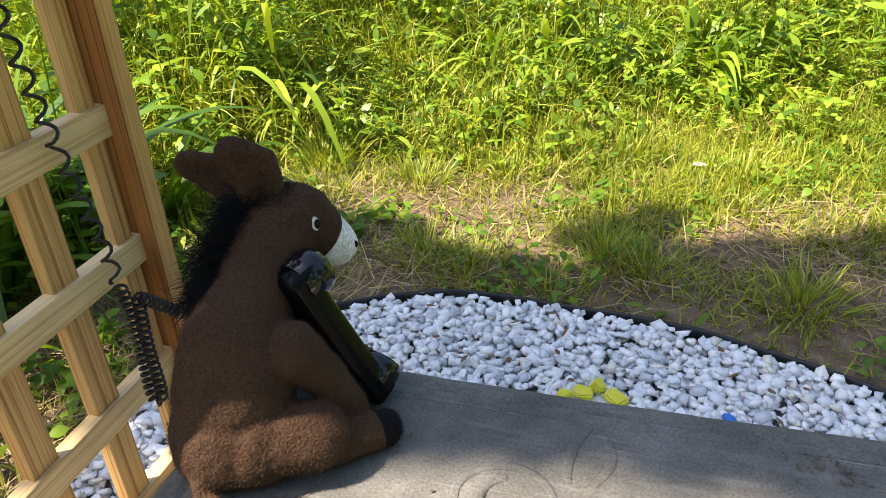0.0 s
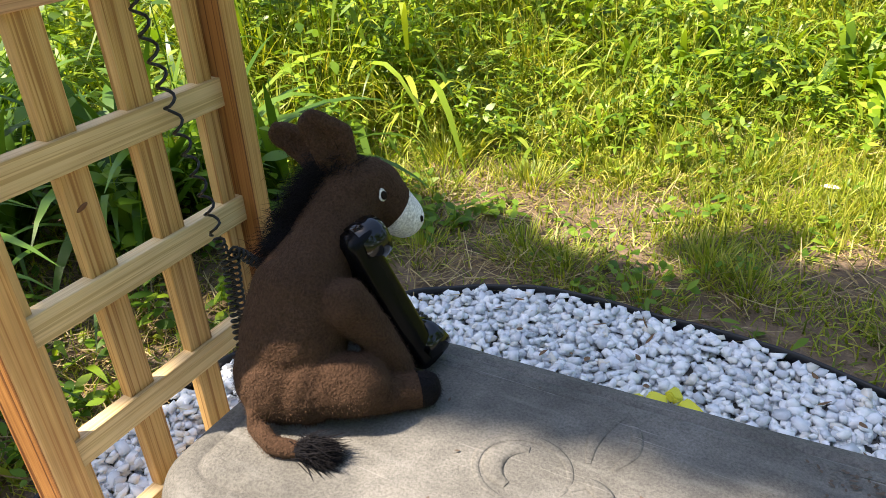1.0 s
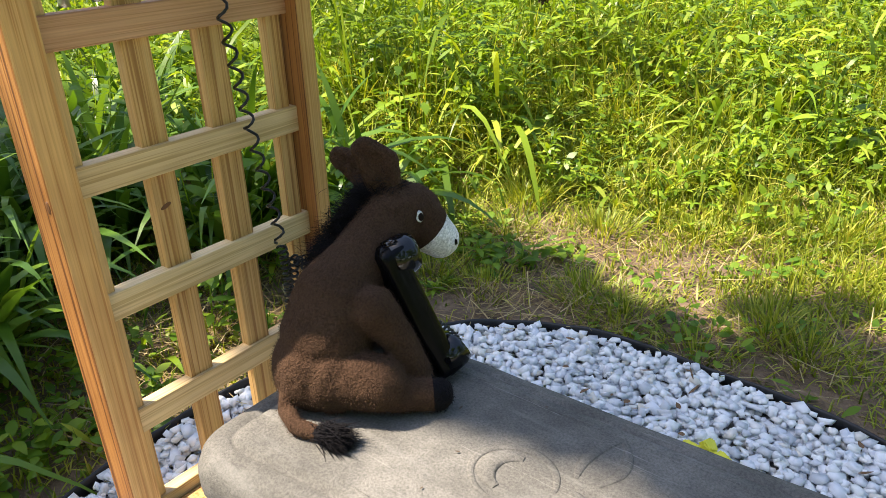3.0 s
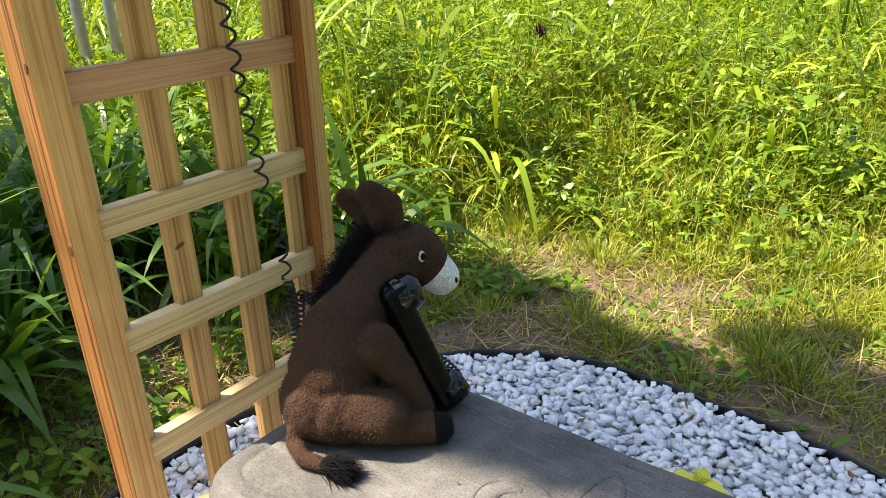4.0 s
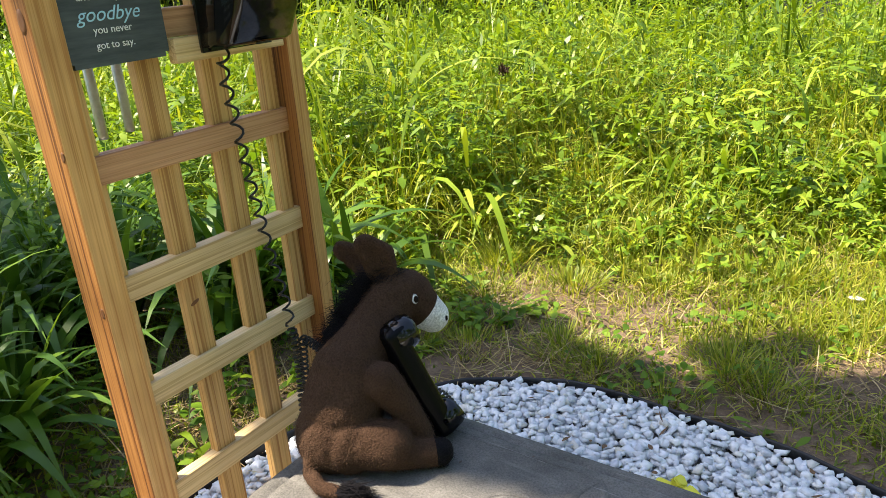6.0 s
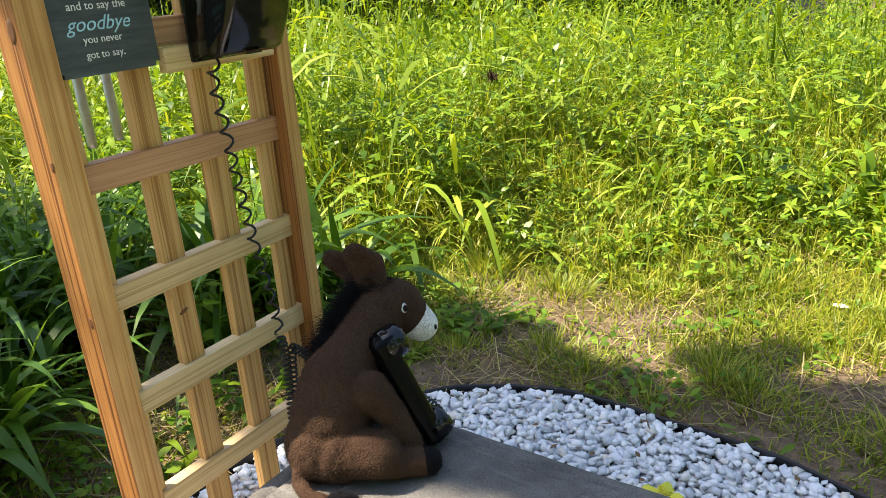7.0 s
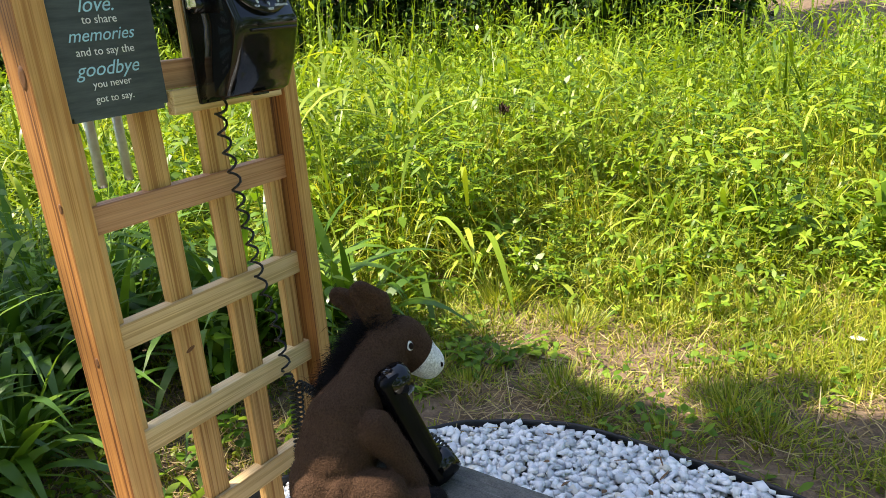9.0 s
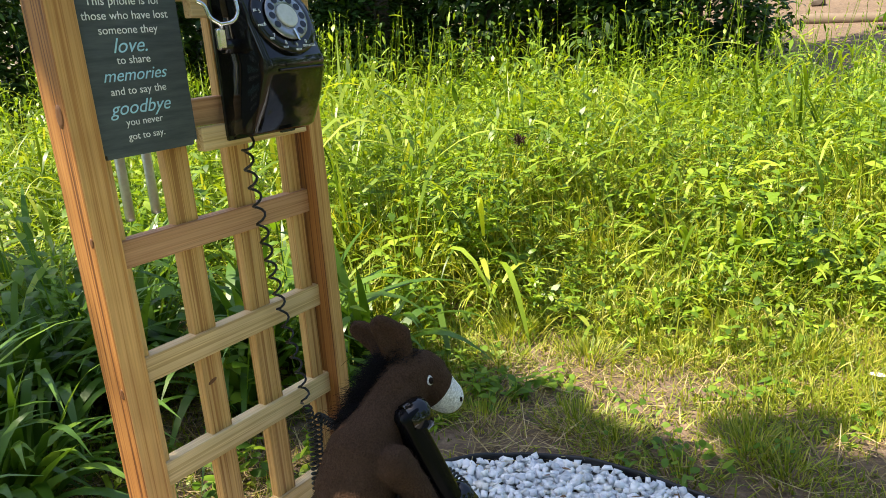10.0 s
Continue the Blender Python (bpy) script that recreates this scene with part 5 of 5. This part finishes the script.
def build_trees():
    # the tree up-sun of the bench: its low limbs shade the gravel and part of the trellis
    global rng
    rng = np.random.default_rng(21)
    c, r = [], []

    def over(gx, gy, h, rad):
        for q in range(6):  # an uneven spray of small twigs
            g = Vector((gx + rng.normal(0, rad * 0.55), gy + rng.normal(0, rad * 0.45), 0))
            p = g - SUN_WAY * ((h + rng.uniform(-0.4, 0.4)) / -SUN_WAY.z)
            c.append(tuple(p))
            r.append(rad * rng.uniform(0.35, 0.75))

    for gx, gy, rad in SHADE:
        over(gx, gy, rng.uniform(4.2, 5.4), rad)
    for k in range(58):
        gx, gy = rng.uniform(-4.5, -0.6), rng.uniform(-2.4, 0.6)
        over(gx, gy, rng.uniform(4.0, 6.5), rng.uniform(0.14, 0.30))
    for k in range(46):
        gx, gy = rng.uniform(-1.7, -0.25), rng.uniform(-0.5, 0.8)
        if math.hypot(gx + 0.56, (gy - 0.36) * 0.8) > 0.24:
            over(gx, gy, rng.uniform(4.0, 5.5), rng.uniform(0.10, 0.18))
    tree("shade_tree", (-4.6, -2.6, 0), 6.0, c, r, 120, 0.058, BROAD, "leafy tree beside the bench casting dappled shade")
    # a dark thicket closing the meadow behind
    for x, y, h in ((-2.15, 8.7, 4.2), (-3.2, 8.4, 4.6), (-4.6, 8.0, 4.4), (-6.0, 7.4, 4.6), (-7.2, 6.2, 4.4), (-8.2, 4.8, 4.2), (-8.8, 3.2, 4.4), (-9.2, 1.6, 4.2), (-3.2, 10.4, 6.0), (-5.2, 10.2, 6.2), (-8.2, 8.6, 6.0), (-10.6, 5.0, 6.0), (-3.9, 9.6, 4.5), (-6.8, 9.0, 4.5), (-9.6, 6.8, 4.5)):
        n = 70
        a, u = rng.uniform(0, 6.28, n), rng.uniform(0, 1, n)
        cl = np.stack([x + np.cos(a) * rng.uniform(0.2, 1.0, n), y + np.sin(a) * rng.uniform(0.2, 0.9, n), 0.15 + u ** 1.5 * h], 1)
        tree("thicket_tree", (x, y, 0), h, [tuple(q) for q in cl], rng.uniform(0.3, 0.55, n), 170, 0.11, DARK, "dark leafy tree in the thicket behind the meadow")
    # unseen trees added behind the walker to darken the handset and telephone reflections
    for x, y, h in ((3.6, -5.2, 6.5), (6.2, -2.6, 7.0), (7.6, 0.8, 6.5), (0.6, -7.4, 7.0), (7.4, 4.4, 6.0)):
        n = 40
        a, u = rng.uniform(0, 6.28, n), rng.uniform(0.12, 1, n)
        rad = 1.9 * np.sqrt(rng.uniform(0, 1, n)) * (1.15 - 0.6 * u)
        cl = np.stack([x + np.cos(a) * rad, y + np.sin(a) * rad, u * h], 1)
        tree("unseen_tree", (x, y, 0), h, [tuple(q) for q in cl], rng.uniform(0.5, 0.8, n), 110, 0.2, BROAD, "broad green tree added out of view to darken reflections")
    # woods round the clearing
    cl, rr = [], []
    for k in range(420):
        a = rng.uniform(0, 6.28)
        d = rng.uniform(24, 32)
        cl.append((math.cos(a) * d, math.sin(a) * d + 2, rng.uniform(0.5, 11) + (1.4 if math.sin(a) > 0.3 else 0)))
        rr.append(rng.uniform(1.2, 2.4))
    v, f = leaf_cloud(cl, rr, 70, 0.9)
    tagged(new("far_woods", mesh_of("far_woods", v, f, [BROAD])), "green woods standing round the clearing", "woods", kind="stuff")


# where the low limbs throw their shade: x, y on the ground and radius
SHADE = [(-0.2, 0.62, 0.17), (0.02, 0.60, 0.17), (0.2, 0.72, 0.17), (0.4, 0.62, 0.17), (0.55, 0.78, 0.16), (0.75, 0.62, 0.17), (0.92, 0.76, 0.16), (1.1, 0.62, 0.17), (1.3, 0.7, 0.18), (1.2, 0.95, 0.16),
         (0.05, 0.88, 0.15), (0.3, 0.92, 0.14), (0.52, 0.98, 0.15), (0.75, 0.96, 0.16), (0.98, 1.02, 0.15), (0.55, 1.12, 0.10), (0.72, 1.12, 0.12), (0.60, 1.34, 0.05), (0.52, 1.27, 0.05), (0.66, 1.42, 0.04), (0.64, 1.22, 0.07), (0.8, 1.25, 0.08), (0.95, 1.28, 0.09), (1.1, 1.33, 0.10), (1.28, 1.38, 0.10), (-0.14, 1.16, 0.08), (-0.3, 1.12, 0.08), (0.02, 1.16, 0.06), (-0.15, 0.1, 0.10), (-0.1, -0.05, 0.10), (-0.2, 0.25, 0.07), (-0.05, -0.2, 0.10), (-0.15, 0.95, 0.13), (-0.3, 0.8, 0.15), (1.5, 0.9, 0.2), (1.6, 1.2, 0.18), (0.52, 0.45, 0.09), (0.30, 0.38, 0.07), (0.57, 0.42, 0.05), (0.66, 0.41, 0.05), (0.75, 0.42, 0.05), (0.86, 0.41, 0.03), (0.98, 0.42, 0.03), (0.32, 0.27, 0.05), (0.38, 0.35, 0.05), (0.27, 0.34, 0.05), (0.36, 0.42, 0.06), (0.40, 0.46, 0.09), (0.20, 0.50, 0.12), (0.12, 0.42, 0.07), (0.68, 0.50, 0.09), (0.86, 0.53, 0.09), (0.58, 0.54, 0.11), (0.3, 0.52, 0.11), (1.0, 0.56, 0.1),
         (0.05, 1.08, 0.09), (0.2, 1.05, 0.09), (0.31, 1.1, 0.06), (0.92, 1.22, 0.07), (1.3, 1.15, 0.11),
         (-0.55, 0.78, 0.14), (-0.6, 0.1, 0.15), (-0.8, 0.5, 0.2)]


def build_bank():
    t = thing("fallen_log", (-0.2, 14.0, 0.0), "weathered pale log lying on the bare bank", "log")
    path = smooth_path([(-1.9, 0.15, 0.74), (-0.9, 0.06, 0.72), (0.3, -0.08, 0.72), (1.7, -0.2, 0.70)], 8)
    bm = tube(path, 0.125, 14, taper=lambda q: 1.0 - 0.3 * q)
    for v in bm.verts:
        v.co += Vector((0, 0.02, 0.02)) * noise.noise(v.co * 4.0)
    part("trunk", bm, LOG_WOOD, t)
    stub = tube(smooth_path([(0.5, -0.1, 0.80), (0.56, -0.16, 0.93), (0.62, -0.18, 1.0)], 4), 0.03, 8, taper=lambda q: 1.0 - 0.5 * q)
    part("branch_stub", stub, LOG_WOOD, t)
    for x, y, size in ((-1.98, 15.9, 0.30), (-0.6, 13.2, 0.18), (-0.95, 16.4, 0.22)):
        bm = chip(0.9, size)
        bmesh.ops.bevel(bm, geom=bm.edges[:], offset=0.012, segments=1, affect="EDGES")
        me = bpy.data.meshes.new("stone")
        bm.to_mesh(me)
        bm.free()
        me.materials.append(BARK)
        ob = new("stone", me)
        ob.location = (x, y, float(rise(x, y)) + 0.05)
        tagged(ob, "dark rough stone on the bare bank", "stone", "stones on the bank")


def build_cover():
    x, y = scatter(130000, -10, 8, -8, 10)
    keep = ~seen_wedge(x, y, -0.5) & ~in_bed(x, y, 0.02) & (rng.random(len(x)) < np.clip(1.2 - 0.1 * np.hypot(x - 0.5, y), 0.2, 1))
    x, y = x[keep], y[keep]
    n = len(x)
    base = np.stack([x, y, rise(x, y) - 0.005], 1)
    a = ribbons(base, headings(n, 1.1, 0.3), rng.uniform(0.05, 0.16, n), rng.uniform(0.006, 0.016, n), rng.uniform(0.1, 0.6, n), BLADE_SHORT, rng.uniform(-0.6, 0.6, n))
    stuff("rough_grass", [a], GRASS, "rough green grass round the clearing", "grass")


build_cover()
build_lawn()
build_meadow()
build_plants()
build_trees()
build_bank()
build_gravel()
